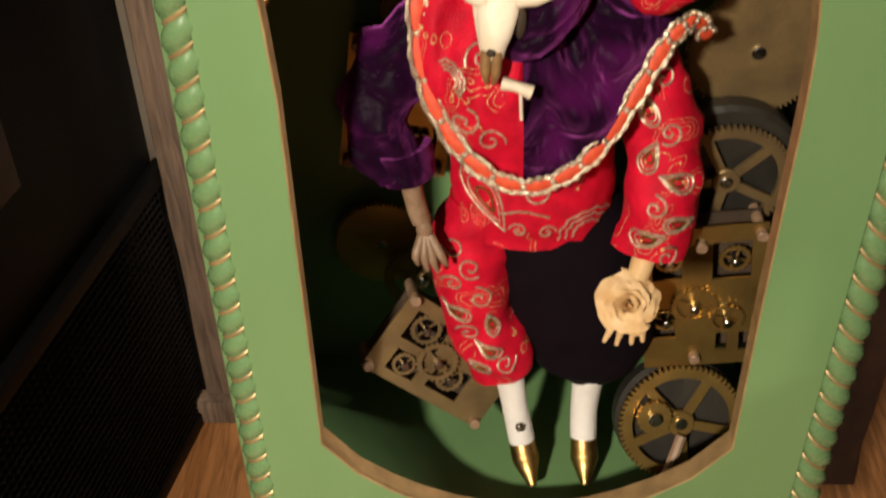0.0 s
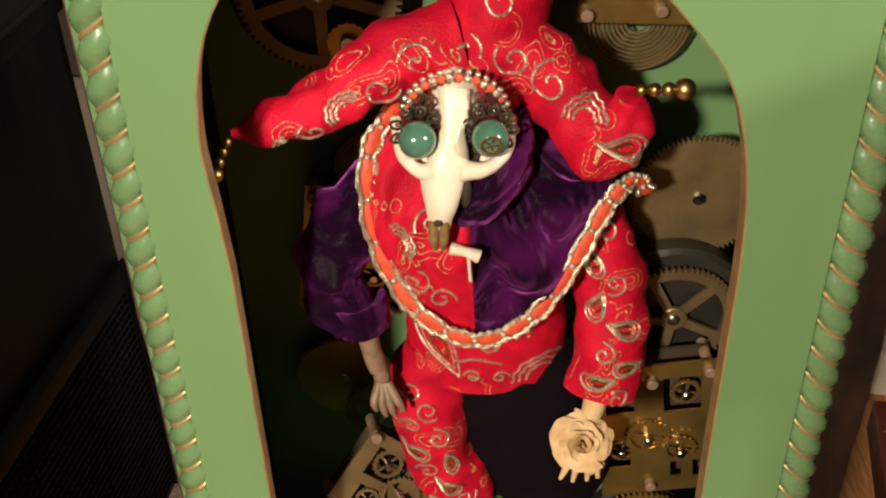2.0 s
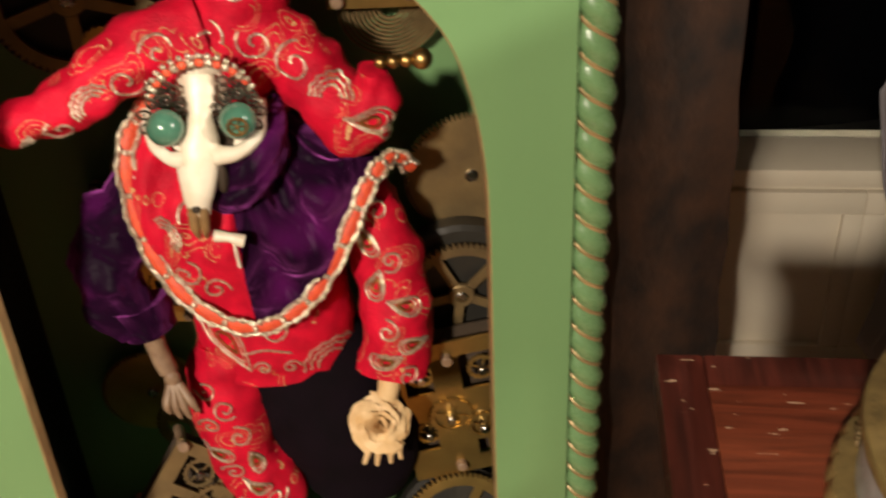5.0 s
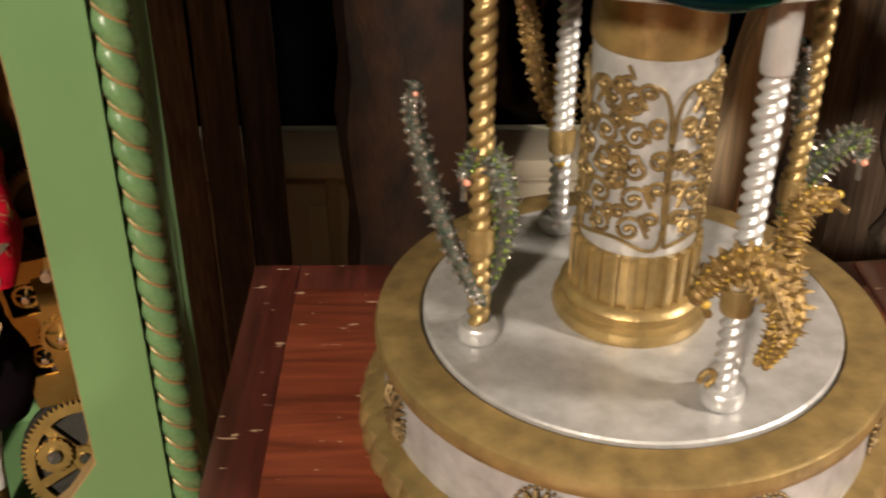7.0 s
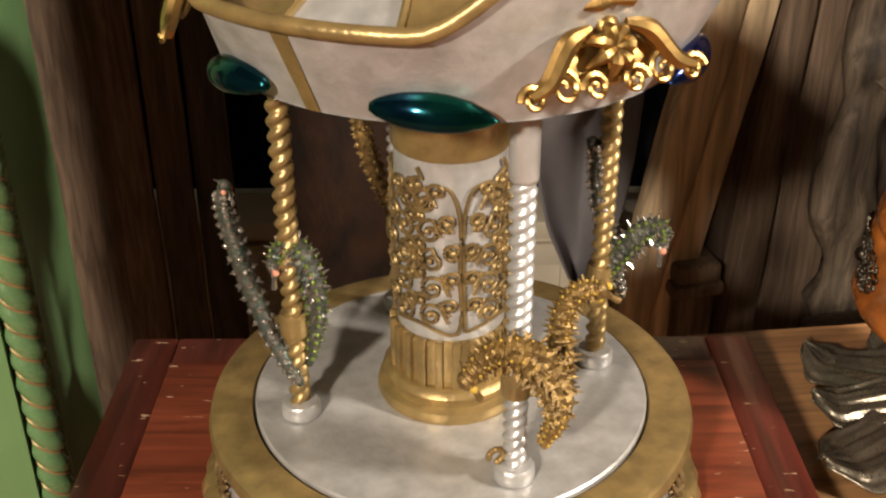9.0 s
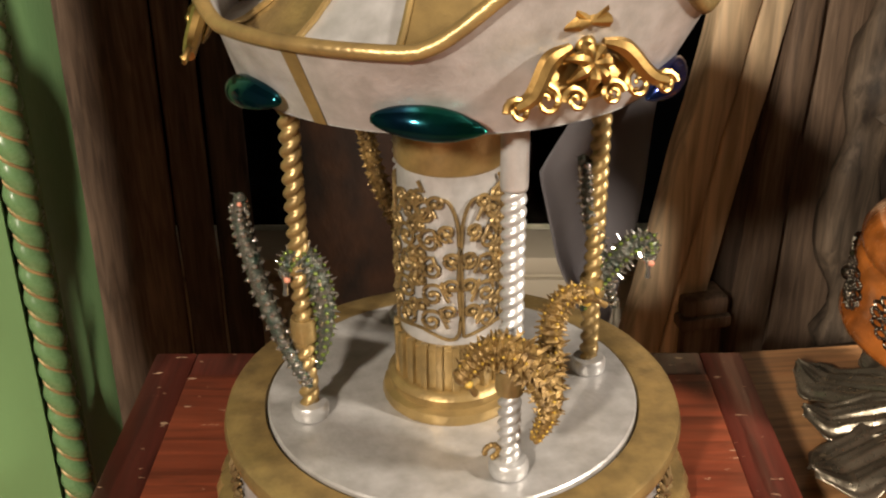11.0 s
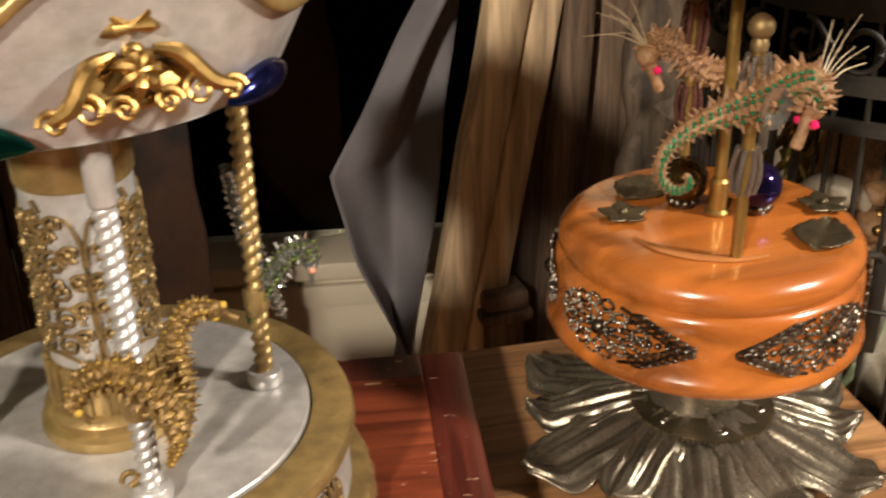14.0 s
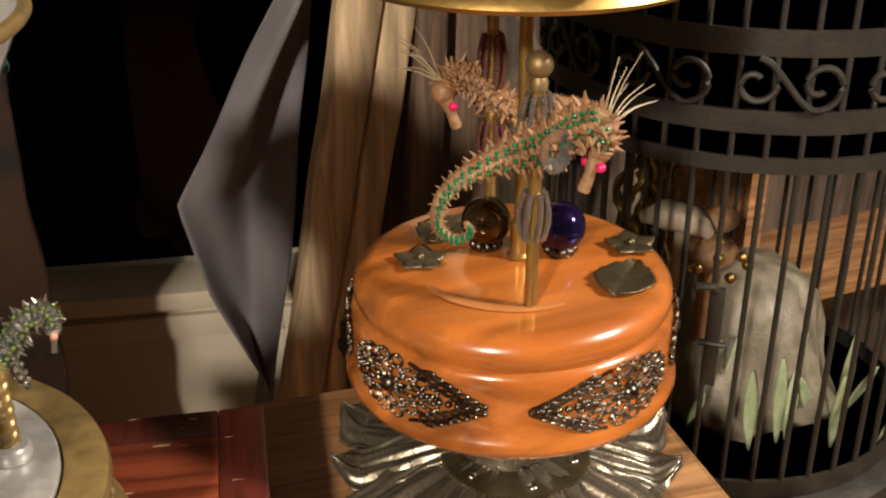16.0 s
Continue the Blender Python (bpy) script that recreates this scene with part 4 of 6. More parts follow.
for s in (-1, 1):
    tube(b, spline([(-0.001 + s * 0.007, 0.447, 1.066), (0.002 + s * 0.019, 0.449, 1.066), (0.003 + s * 0.029, 0.458, 1.072), (0.003 + s * 0.032, 0.472, 1.086)], 18), along([0.0062, 0.0040, 0.0034, 0.003], 18), seg=12, mi=BON, rough=0.0006, freq=150)
    tube(b, spline([(0.004 + s * 0.017, 0.464, 1.066), (0.001 + s * 0.013, 0.457, 1.052), (-0.004 + s * 0.006, 0.452, 1.034)], 16), along([0.0048, 0.0042, 0.003], 16), seg=10, mi=BON)
    tube(b, spline([(-0.006 + s * 0.0026, 0.439, 1.040), (-0.0065 + s * 0.0028, 0.4365, 1.029), (-0.0065 + s * 0.002, 0.440, 1.019)], 10), along([0.0034, 0.0030, 0.0015], 10), seg=8, mi=TOO)
    ex = 0.003 + s * 0.0196
    ball(b, (ex, 0.449, 1.085), 0.0104, JAD, 24)
    for k in range(9):
        a = 2 * math.pi * k / 9
        c = Vector((ex + 0.0118 * math.cos(a), 0.4565, 1.086 + 0.0118 * math.sin(a)))
        tube(b, [c + Vector((0.0036 * math.cos(q) * math.cos(a) - 0.0026 * math.sin(q) * math.sin(a), -0.001 * math.cos(q), 0.0036 * math.cos(q) * math.sin(a) + 0.0026 * math.sin(q) * math.cos(a))) for q in np.linspace(0, 2 * math.pi, 11)], 0.0009, seg=5, mi=STL, caps=False)
        ball(b, c, 0.0011, STL, 6)
    for k in range(10):
        c = Vector((ex + 0.009 * math.cos(k * 0.7) * (0.4 + 0.06 * k), 0.459, 1.100 + 0.005 * math.sin(k * 1.9)))
        tube(b, [c + Vector((0.0030 * math.cos(q), 0, 0.0024 * math.sin(q))) for q in np.linspace(0, 2 * math.pi, 9)], 0.0008, seg=5, mi=STL, caps=False)
gear(b, 0.0058, 12, 0.0045, 5, 0.0008, at(0.0226, 0.4380, 1.0865, 0, 5), GOL)
# brow trim
for i in range(16):
    a = math.pi * (0.08 + 0.84 * i / 15)
    p = Vector((0.004 + 0.027 * math.cos(a), 0.462 - 0.004 * math.sin(a), 1.093 + 0.024 * math.sin(a)))
    ball(b, p, 0.0027, ORA if i % 2 else GLI, 8)
    gem(b, p + Vector((0.002 * math.cos(a), -0.002, 0.005 * math.sin(a))), 0.002, GLI)
bmesh.ops.translate(b, verts=[v for v in b.verts if v not in BEFORE], vec=(0, 0.0, -0.013))
# glitter embroidery laid on the red cloth: curls, teardrops and arches
bmesh.ops.recalc_face_normals(b, faces=b.faces)
b.faces.ensure_lookup_table()
cloth_tree = bvhtree.BVHTree.FromBMesh(b)
red_face = [f.material_index == RED for f in b.faces]


def embroider(pts, r=0.00085, mi=GLI):
    run = []
    for x, z in [*pts, (9, 9)]:
        hit, nor, idx, dist = cloth_tree.ray_cast(Vector((x, 0.30, z)), Vector((0, 1, 0)))
        if hit is not None and red_face[idx] and (not run or (hit - run[-1]).length < 0.012):
            run.append(hit + Vector((0, -0.0006, 0)))
        else:
            if len(run) > 3:
                tube(b, run, [r * (0.8 + 0.4 * ((i * 7) % 3) / 2) for i in range(len(run))], seg=5, mi=mi)
            run = []


def curl(x, z, s, rot, way, turns=1.3):
    embroider([(x + s * (1 - 0.85 * i / 40) * math.cos(rot + way * turns * 2 * math.pi * i / 40), z + s * (1 - 0.85 * i / 40) * math.sin(rot + way * turns * 2 * math.pi * i / 40)) for i in range(41)])


def drop(x, z, ln, wd, rot):
    for k in (1.0, 0.72, 0.4):
        pts = []
        for i in range(37):
            a = 2 * math.pi * i / 36
            u, w = ln * k * math.cos(a), wd * k * math.sin(a) * (0.5 - 0.5 * math.cos(a)) ** 0.6
            pts.append((x + u * math.cos(rot) - w * math.sin(rot), z + u * math.sin(rot) + w * math.cos(rot)))
        embroider(pts, 0.0009 if k != 0.72 else 0.0006, GLI if k != 0.4 else GOL)


def arch(x, z, s, rot):
    for k in (1.0, 0.75, 0.5):
        embroider([(x + s * k * math.cos(rot + math.pi * i / 24) * (1 + 0.05 * math.sin(i * 1.6)), z + s * k * math.sin(rot + math.pi * i / 24) * (1 + 0.05 * math.sin(i * 1.6))) for i in range(25)])


drop(-0.008, 0.905, 0.024, 0.014, -1.05)
curl(0.022, 0.915, 0.011, 2.6, -1, 1.6)
embroider([(0.000 + 0.0015 * i, 0.897 + 0.004 * math.sin(i * 0.16)) for i in range(22)])
arch(0.056, 0.878, 0.018, 0.1)
curl(0.030, 0.884, 0.006, 0.0, 1)
curl(0.012, 0.886, 0.006, 3.0, -1)
rnd = random.Random(11)
for x, z, s in ((-0.030, 0.865, 0.008), (-0.018, 0.852, 0.009), (-0.030, 0.838, 0.008), (-0.012, 0.828, 0.009), (-0.028, 0.815, 0.009), (-0.004, 0.806, 0.008), (-0.020, 0.796, 0.009), (-0.006, 0.784, 0.009), (0.006, 0.770, 0.008), (-0.012, 0.766, 0.008),
                (0.095, 0.985, 0.008), (0.086, 0.968, 0.009), (0.100, 0.955, 0.008), (0.090, 0.938, 0.009), (0.106, 0.925, 0.009), (0.094, 0.910, 0.008), (0.110, 0.898, 0.008), (0.092, 0.888, 0.009), (0.104, 0.876, 0.008),
                (-0.030, 1.000, 0.009), (-0.022, 0.975, 0.010), (-0.006, 0.962, 0.009), (-0.012, 1.012, 0.009),
                (-0.088, 1.063, 0.008), (-0.074, 1.070, 0.009), (-0.055, 1.082, 0.011), (-0.036, 1.092, 0.012), (-0.016, 1.105, 0.011), (0.010, 1.108, 0.010), (0.036, 1.104, 0.011), (0.056, 1.092, 0.012), (0.074, 1.074, 0.012), (0.094, 1.062, 0.012), (0.104, 1.055, 0.008), (0.030, 1.135, 0.011), (0.042, 1.158, 0.011), (0.024, 1.165, 0.010), (0.036, 1.185, 0.011)):
    k = rnd.random()
    if k < 0.5:
        curl(x, z, s, rnd.uniform(0, 6.3), rnd.choice((-1, 1)))
    elif k < 0.75:
        drop(x, z, s * 1.2, s * 0.8, rnd.uniform(0, 3.1))
    else:
        arch(x, z, s, rnd.uniform(0, 6.3))
bmesh.ops.translate(b, verts=b.verts, vec=(0, 0.030, 0.002))
tagged(part("jester_doll", b, MD, None, sharp=55), "red and purple velvet jester doll with a skull mask", "doll")

# ---- seahorse ornaments ----
def seahorse(b, spine, radii, mi, spike_mi, n=44, spike=0.35, every=2, up=(0, 1, 0), seg=8, gem_mi=None, gem_r=0.0016):
    """A ringed, spiny body along a spine, tail first."""
    pts = spline(spine, n)
    rad = along(radii, n)
    rr = [r * (1.09 if i % 2 else 0.86) for i, r in enumerate(rad)]
    tube(b, pts, rr, seg=seg, mi=mi, up=up)
    for i in range(2, n - 2, every):
        d = (pts[i + 1] - pts[i - 1]).normalized()
        u = Vector(up)
        u = (u - d * u.dot(d)).normalized()
        w = d.cross(u)
        for k in range(6):
            a = 2 * math.pi * k / 6 + (i % 4) * 0.25
            o = (u * math.cos(a) + w * math.sin(a))
            r = rad[i]
            base, tip = pts[i] + o * r * 0.9, pts[i] + o * r * (1.25 + spike * random.uniform(0.5, 1.2)) + d * r * random.uniform(-0.3, 0.3)
            tube(b, [base, tip], [r * 0.22, r * 0.04], seg=4, mi=spike_mi, caps=False, up=d)
        if gem_mi is not None:
            for sgn in (-1, 1):
                gem(b, pts[i] + u * rad[i] * sgn * 1.0, gem_r, gem_mi)
                gem(b, pts[i] + w * rad[i] * sgn * 1.0, gem_r, gem_mi)
    return pts


def horse_head(b, at_, way, r, mi, eye_mi, up=(0, 0, 1)):
    at_, way = Vector(at_), Vector(way).normalized()
    side = way.cross(Vector(up)).normalized()
    ball(b, at_, r * 1.25, mi, 10)
    tube(b, [at_ + way * r * 0.6, at_ + way * r * 2.2, at_ + way * r * 3.6], [r * 0.75, r * 0.38, r * 0.5], seg=8, mi=mi)
    for s in (-1, 1):
        gem(b, at_ + way * r * 0.9 + side * s * r * 0.95, r * 0.62, eye_mi)
    for k in range(5):
        o = Vector(up) * math.cos(k - 2) - way * 0.6 * math.sin(k * 0.5)
        tube(b, [at_ + o * r * 0.8, at_ + o * r * 1.9], [r * 0.25, r * 0.05], seg=5, mi=mi, caps=False)


# ---- the carousel ----
C = Vector((0.465, 0.286, TOP))
car = thing("toy_carousel", "silver and antique gold toy carousel with seahorse riders", "carousel", C)
b = nm()
lathe(b, [(0.139, 0.0), (0.139, 0.006), (0.132, 0.010)], 64)
part("base_board", b, ANTIQUE, car)
b = nm()
lathe(b, [(0.135, 0.0), (0.1425, 0.001), (0.1455, 0.006), (0.1455, 0.012), (0.1425, 0.019), (0.1345, 0.022), (0.131, 0.022)], 480, wave=lambda a, k: 1 + (0.020 * abs(math.cos(24 * a)) ** 0.7 if 0 < k < 5 else 0.0))
part("scalloped_skirt", b, ANTIQUE, car, "scalloped antique gold skirt")
b = nm()
lathe(b, [(0.1345, 0.008), (0.1335, 0.020), (0.1325, 0.055), (0.1325, 0.060)], 72)
part("drum", b, SILVER, car, "mottled silver painted drum")
b = nm()
lathe(b, [(0.131, 0.058), (0.1365, 0.061), (0.138, 0.066), (0.1365, 0.071), (0.134, 0.0725), (0.1135, 0.0735), (0.1122, 0.070), (0.1122, 0.060)], 96)
part("rim", b, ANTIQUE, car, "broad antique gold rim")
b = nm()
lathe(b, [(0.1115, 0.062), (0.1115, 0.0745), (0.1105, 0.0755), (0.001, 0.0768)], 96)
part("platform", b, SILVER, car, "round silver platform")
for i in range(8):
    a = math.radians(232 + i * 45)
    m = pose(0.1338 * math.cos(a), 0.1338 * math.sin(a), 0.040, 0, 0, math.degrees(a) + 90)
    b = nm()
    for k in range(14):
        q = 2 * math.pi * k / 14
        tube(b, [m @ Vector((0.004 * math.cos(q), -0.0008, 0.004 * math.sin(q))), m @ Vector((0.010 * math.cos(q), -0.0018, 0.0125 * math.sin(q))), m @ Vector((0.0125 * math.cos(q), -0.0006, 0.0165 * math.sin(q)))], [0.001, 0.0022, 0.0012], seg=6)
    ball(b, (0, 0, 0), 0.0045, m=m @ Matrix.Diagonal((1, 0.5, 1, 1)), seg=10)
    for k in range(28):
        q = 2 * math.pi * k / 28
        ball(b, (0, 0, 0), 0.0012, m=m @ Matrix.Translation((0.0138 * math.cos(q), -0.0005, 0.018 * math.sin(q))), seg=6)
    part("medallion", b, DULLBRASS, car, "pierced brass rosette")
b = nm()
lathe(b, [(0.041, 0.076), (0.042, 0.079), (0.041, 0.083), (0.037, 0.085), (0.037, 0.088), (0.0385, 0.091), (0.0365, 0.094), (0.034, 0.095), (0.001, 0.095)], 48)
part("column_foot", b, ANTIQUE, car)
b = nm()
lathe(b, [(0.0315, 0.094), (0.0315, 0.121), (0.0300, 0.1225), (0.0300, 0.124)], 48)
collar = part("fluted_collar", b, ANTIQUE, car, "fluted gold collar")
b = nm()
box(b, (0.0306, -0.0021, 0.0945), (0.0340, 0.0021, 0.1245), 0.0006)
rib = part("rib", b, ANTIQUE, collar)
for i in range(1, 22):
    ob = new("rib", rib.data)
    ob.parent = collar
    ob.rotation_euler = (0, 0, 2 * math.pi * i / 22)
b = nm()
lathe(b, [(0.0298, 0.121), (0.0298, 0.229)], 48)
part("column", b, BRIGHTSILVER, car, "silver column")
b = nm()
lathe(b, [(0.0300, 0.227), (0.0312, 0.229), (0.0312, 0.246), (0.0325, 0.250), (0.0325, 0.280)], 48)
part("column_cap", b, ANTIQUE, car)


def wrap(u, v, r):
    """A place on the column from an angle and a height."""
    return Vector((r * math.cos(u), r * math.sin(u), v))


b = nm()
R = 0.0312


def scroll(cu, cv, size, turn, start, flip, tail, th=0.0010):
    pts = []
    for i in range(26):
        q = i / 25
        a = start + flip * q * turn * 2 * math.pi
        s = size * (1 - 0.82 * q)
        pts.append((cu + s * math.cos(a) / R, cv + s * math.sin(a)))
    lead = (pts[0][0] + tail[0] / R, pts[0][1] + tail[1])
    full = [lead] + pts
    tube(b, [wrap(u, v, R + 0.0006) for u, v in full], along([0.0011, th * 1.2, th * 1.25, th * 1.3, th * 1.7], len(full)), seg=6, up=(0, 0, 1))
    u, v = pts[-1]
    ball(b, wrap(u, v, R + 0.0008), 0.0020, seg=8)


rng = random.Random(4)
for a0 in (math.radians(222), math.radians(312), math.radians(42), math.radians(132)):
    # a pointed panel: scrolls mirrored about its middle, with a flower
    for j in range(5):
        v = 0.140 + j * 0.0165
        wid = (0.020, 0.022, 0.022, 0.019, 0.013)[j]
        for s in (-1, 1):
            scroll(a0 + s * wid * 0.42 / R, v, 0.0072, 1.25, math.pi / 2 - s * 0.4 + rng.uniform(-0.5, 0.5), s, (s * 0.004, -0.009))
            scroll(a0 + s * wid * 0.12 / R, v + 0.0085, 0.0046, 1.0, s * 0.9 + rng.uniform(-0.8, 0.8), s, (-s * 0.003, 0.006))
            scroll(a0 + s * wid * 0.92 / R, v + 0.006, 0.0056, 1.15, -math.pi / 2 + rng.uniform(-0.5, 0.5), -s, (-s * 0.005, 0.008))
    for k in range(8):
        q = 2 * math.pi * k / 8
        tube(b, [wrap(a0, 0.174, R + 0.001), wrap(a0 + 0.0055 * math.cos(q) / R, 0.174 + 0.0055 * math.sin(q), R + 0.0018)], [0.001, 0.0018], seg=6)
    ball(b, wrap(a0, 0.174, R + 0.0018), 0.0028, seg=10)
    edge = [(a0 + s * w / R, z) for s, w, z in ((-1, 0.0225, 0.130), (-1, 0.0235, 0.165), (-1, 0.0230, 0.200), (-1, 0.015, 0.2145), (0, 0, 0.200), (1, 0.015, 0.2145), (1, 0.0230, 0.200), (1, 0.0235, 0.165), (1, 0.0225, 0.130), (0, 0, 0.134), (-1, 0.0225, 0.130))]
    tube(b, [wrap(p[0], p[1], R) for p in spline([(u, z, 0) for u, z in edge], 90)], 0.0011, seg=6, up=(0, 0, 1))
part("column_filigree", b, shader("aged_filigree_gold", (0.36, 0.25, 0.10), (0.13, 0.09, 0.045), rough=0.40, metal=0.6, scale=130, fine=420, bump=0.4, spread=0.5), car, "pierced antique gold scrollwork round the column")

# posts with their riders
PR, PZ = 0.0875, 0.0765
PA = {"front": 278, "right": 1, "back": 98, "left": 186}
posts = {}
for key, silver in (("front", True), ("right", False), ("back", True), ("left", False)):
    a = math.radians(PA[key])
    x, y = PR * math.cos(a), PR * math.sin(a)
    b = nm()
    twisted(b, (x, y, PZ), (x, y, 0.245 if silver else 0.281), 0.0064 if silver else 0.0060, -13.0, lobes=2, dent=0.40, seg=20, step=0.0009)
    if silver:
        lathe(b, [(0.0064, 0.243), (0.0068, 0.245), (0.0068, 0.281)], 20, (x, y, 0))
    post = part("post", b, BRIGHTSILVER if silver else ANTIQUE, car, "twisted silver post" if silver else "twisted gold post", sharp=85)
    posts[key] = (post, Vector((x, y, 0)), a)
    b = nm()
    lathe(b, [(0.0105, 0.0765), (0.0110, 0.079), (0.0108, 0.083), (0.0095, 0.085), (0.005, 0.0855)], 24, (x, y, 0))
    part("post_collar", b, BRIGHTSILVER, post, "silver foot collar")
    b = nm()
    lathe(b, [(0.0072, 0.128), (0.0078, 0.130), (0.0078, 0.140), (0.0072, 0.142)], 20, (x, y, 0))
    part("band", b, ANTIQUE, post)


def rider(key, mi_mats, jewel, body):
    """A seahorse that leaps through its post, tail low on one side, head on the other."""
    post, p, a = posts[key]
    t = Vector((-math.sin(a), math.cos(a), 0))
    o = Vector((math.cos(a), math.sin(a), 0))
    b = nm()
    spine = [p + t * q[0] + o * q[1] + Vector((0, 0, q[2])) for q in body]
    w = Vector((0, 0, 1)).cross(t)
    seahorse(b, spine, [0.0018, 0.0048, 0.0078, 0.0090, 0.0078, 0.0062, 0.0048], 0, 1, n=60, up=w, gem_mi=2, gem_r=0.0009, spike=0.34, seg=14)
    head = spine[-1]
    horse_head(b, head, t * 0.5 + Vector((0, 0, -0.9)), 0.0040, 0, 3, up=tuple(t))
    return part("seahorse_rider", b, mi_mats, post, jewel, sharp=60)


rider("front", [HORSEGOLD, HORSEGOLD, YELLOWGEM, YELLOWGEM], "gilded spiny seahorse with yellow gems", [(0.008, 0.016, 0.104), (0.014, 0.018, 0.120), (0.012, 0.019, 0.138), (0.003, 0.018, 0.155), (-0.010, 0.017, 0.165), (-0.022, 0.015, 0.164), (-0.031, 0.012, 0.152)])
post, p, a = posts["front"]
b = nm()
t = Vector((-math.sin(a), math.cos(a), 0))
o = Vector((math.cos(a), math.sin(a), 0))
spine = [p + t * q[0] + o * q[1] + Vector((0, 0, q[2])) for q in ((0.010, 0.008, 0.100), (0.018, 0.008, 0.118), (0.022, 0.006, 0.136), (0.021, 0.003, 0.154), (0.024, 0.000, 0.170), (0.033, -0.002, 0.178), (0.044, -0.004, 0.175))]
seahorse(b, spine, [0.0020, 0.0042, 0.0056, 0.0060, 0.0054, 0.0050, 0.0042], 0, 0, up=tuple(o), gem_mi=1, gem_r=0.0009, spike=0.42, n=56, seg=14)
horse_head(b, spine[-1], t * 0.8 + Vector((0, 0, -0.6)), 0.0040, 0, 1, up=tuple(o))
for q in range(10):
    ang = q * 0.5
    ball(b, p + Vector((0, 0, 0.092)) - t * (0.010 + 0.004 * math.cos(ang)) + Vector((0, 0, 0.004 * math.sin(ang))), 0.0018, 0, 6)
part("seahorse_rider", b, [HORSEGOLD, YELLOWGEM], post, "gilded spiny seahorse with yellow gems", sharp=60)
for key, side in (("left", 1), ("right", 1), ("back", -1)):
    post, p, a = posts[key]
    t = Vector((-math.sin(a), math.cos(a), 0)) * side
    o = Vector((math.cos(a), math.sin(a), 0))
    if key == "left":
        A, B_ = Vector((-0.80, 0.60, 0)), Vector((0.75, -0.2, 0))
    elif key == "right":
        A, B_ = Vector((-0.7, 0.1, 0)), Vector((0.95, -0.2, 0))
    else:
        A, B_ = Vector((-1, 0, 0)), Vector((0.3, 0.9, 0))
    b = nm()
    mats = [HORSEDARK, CRYSTAL, GREENGEM, PEACHGEM] if key != "back" else [HORSEGOLD, HORSEGOLD, YELLOWGEM, PEACHGEM]
    if key == "left":
        s1 = [p + A * q + Vector((0, 0, z)) + o * 0.009 for q, z in ((-0.012, 0.100), (-0.004, 0.112), (0.006, 0.132), (0.015, 0.156), (0.022, 0.182), (0.026, 0.200), (0.024, 0.212))]
        s2 = [p + B_ * q + Vector((0, 0, z)) for q, z in ((0.008, 0.108), (0.014, 0.128), (0.016, 0.148), (0.012, 0.166), (0.004, 0.180), (-0.004, 0.180), (-0.010, 0.170))]
    else:
        s1 = [p + A * q + Vector((0, 0, z)) + o * 0.008 for q, z in ((-0.010, 0.118), (-0.002, 0.135), (0.006, 0.155), (0.013, 0.176), (0.018, 0.196), (0.020, 0.210), (0.024, 0.216))]
        s2 = [p + B_ * q + Vector((0, 0, z)) for q, z in ((-0.006, 0.118), (0.000, 0.128), (0.006, 0.140), (0.014, 0.152), (0.024, 0.163), (0.032, 0.164), (0.034, 0.154))]
    pts = seahorse(b, s1, [0.0018, 0.0034, 0.0044, 0.0050, 0.0048, 0.0040, 0.0036], 0, 1, up=tuple(o), gem_mi=1, gem_r=0.0019, spike=0.4)
    for q in pts[4:-4:2]:
        gem(b, q - o * 0.0006 + Vector((0, 0, 0.001)), 0.0021, 2)
    horse_head(b, s1[-1], -A * 0.4 + Vector((0, 0, -0.8)), 0.0028, 0, 3, up=tuple(A))
    part("seahorse_rider", b, mats, post, "jewelled seahorse in dark green and silver crystal", sharp=60)
    b = nm()
    mats = [HORSEDARK, CRYSTAL, OLIVE, PEACHGEM] if key != "back" else mats
    seahorse(b, s2, [0.0018, 0.0040, 0.0056, 0.0066, 0.0062, 0.0054, 0.0044], 0, 1, up=tuple(o), gem_mi=2, gem_r=0.0015, spike=0.4)
    horse_head(b, s2[-1], Vector((-0.1, -0.2, -0.9)), 0.0036, 1, 3, up=tuple(o))
    part("seahorse_rider", b, mats, post, "jewelled olive green seahorse with peach gems", sharp=60)

# canopy: a flared band with a waved upper edge, a sectored roof, ornaments
ORN = [math.radians(v) for v in (286, 173, 50)]
ZB = 0.281


def lift(a):
    """The height of the waved edge at an angle."""
    d = min(abs((a - o + math.pi) % (2 * math.pi) - math.pi) for o in ORN)
    q = max(0.0, min(1.0, 1 - (d - math.radians(10)) / math.radians(26)))
    q = q * q * (3 - 2 * q)
    return 0.043 + 0.032 * q


b = nm()
NS = 144
loops = []
for k, u in enumerate((0.0, 0.08, 0.3, 0.6, 1.0)):
    loops.append([((0.110 + 0.022 * u) * math.cos(2 * math.pi * i / NS), (0.110 + 0.022 * u) * math.sin(2 * math.pi * i / NS), ZB + lift(2 * math.pi * i / NS) * u) for i in range(NS)])
for k, u in enumerate((1.0, 0.5, 0.0)):
    loops.append([((0.107 + 0.022 * u) * math.cos(2 * math.pi * i / NS), (0.107 + 0.022 * u) * math.sin(2 * math.pi * i / NS), ZB + 0.001 + lift(2 * math.pi * i / NS) * u) for i in range(NS)])
rings(b, loops, caps=False)
lathe(b, [(0.1105, ZB), (0.106, ZB - 0.002), (0.030, ZB - 0.001)], 72)
part("canopy_band", b, SILVER, car, "flared silver canopy band")
b = nm()
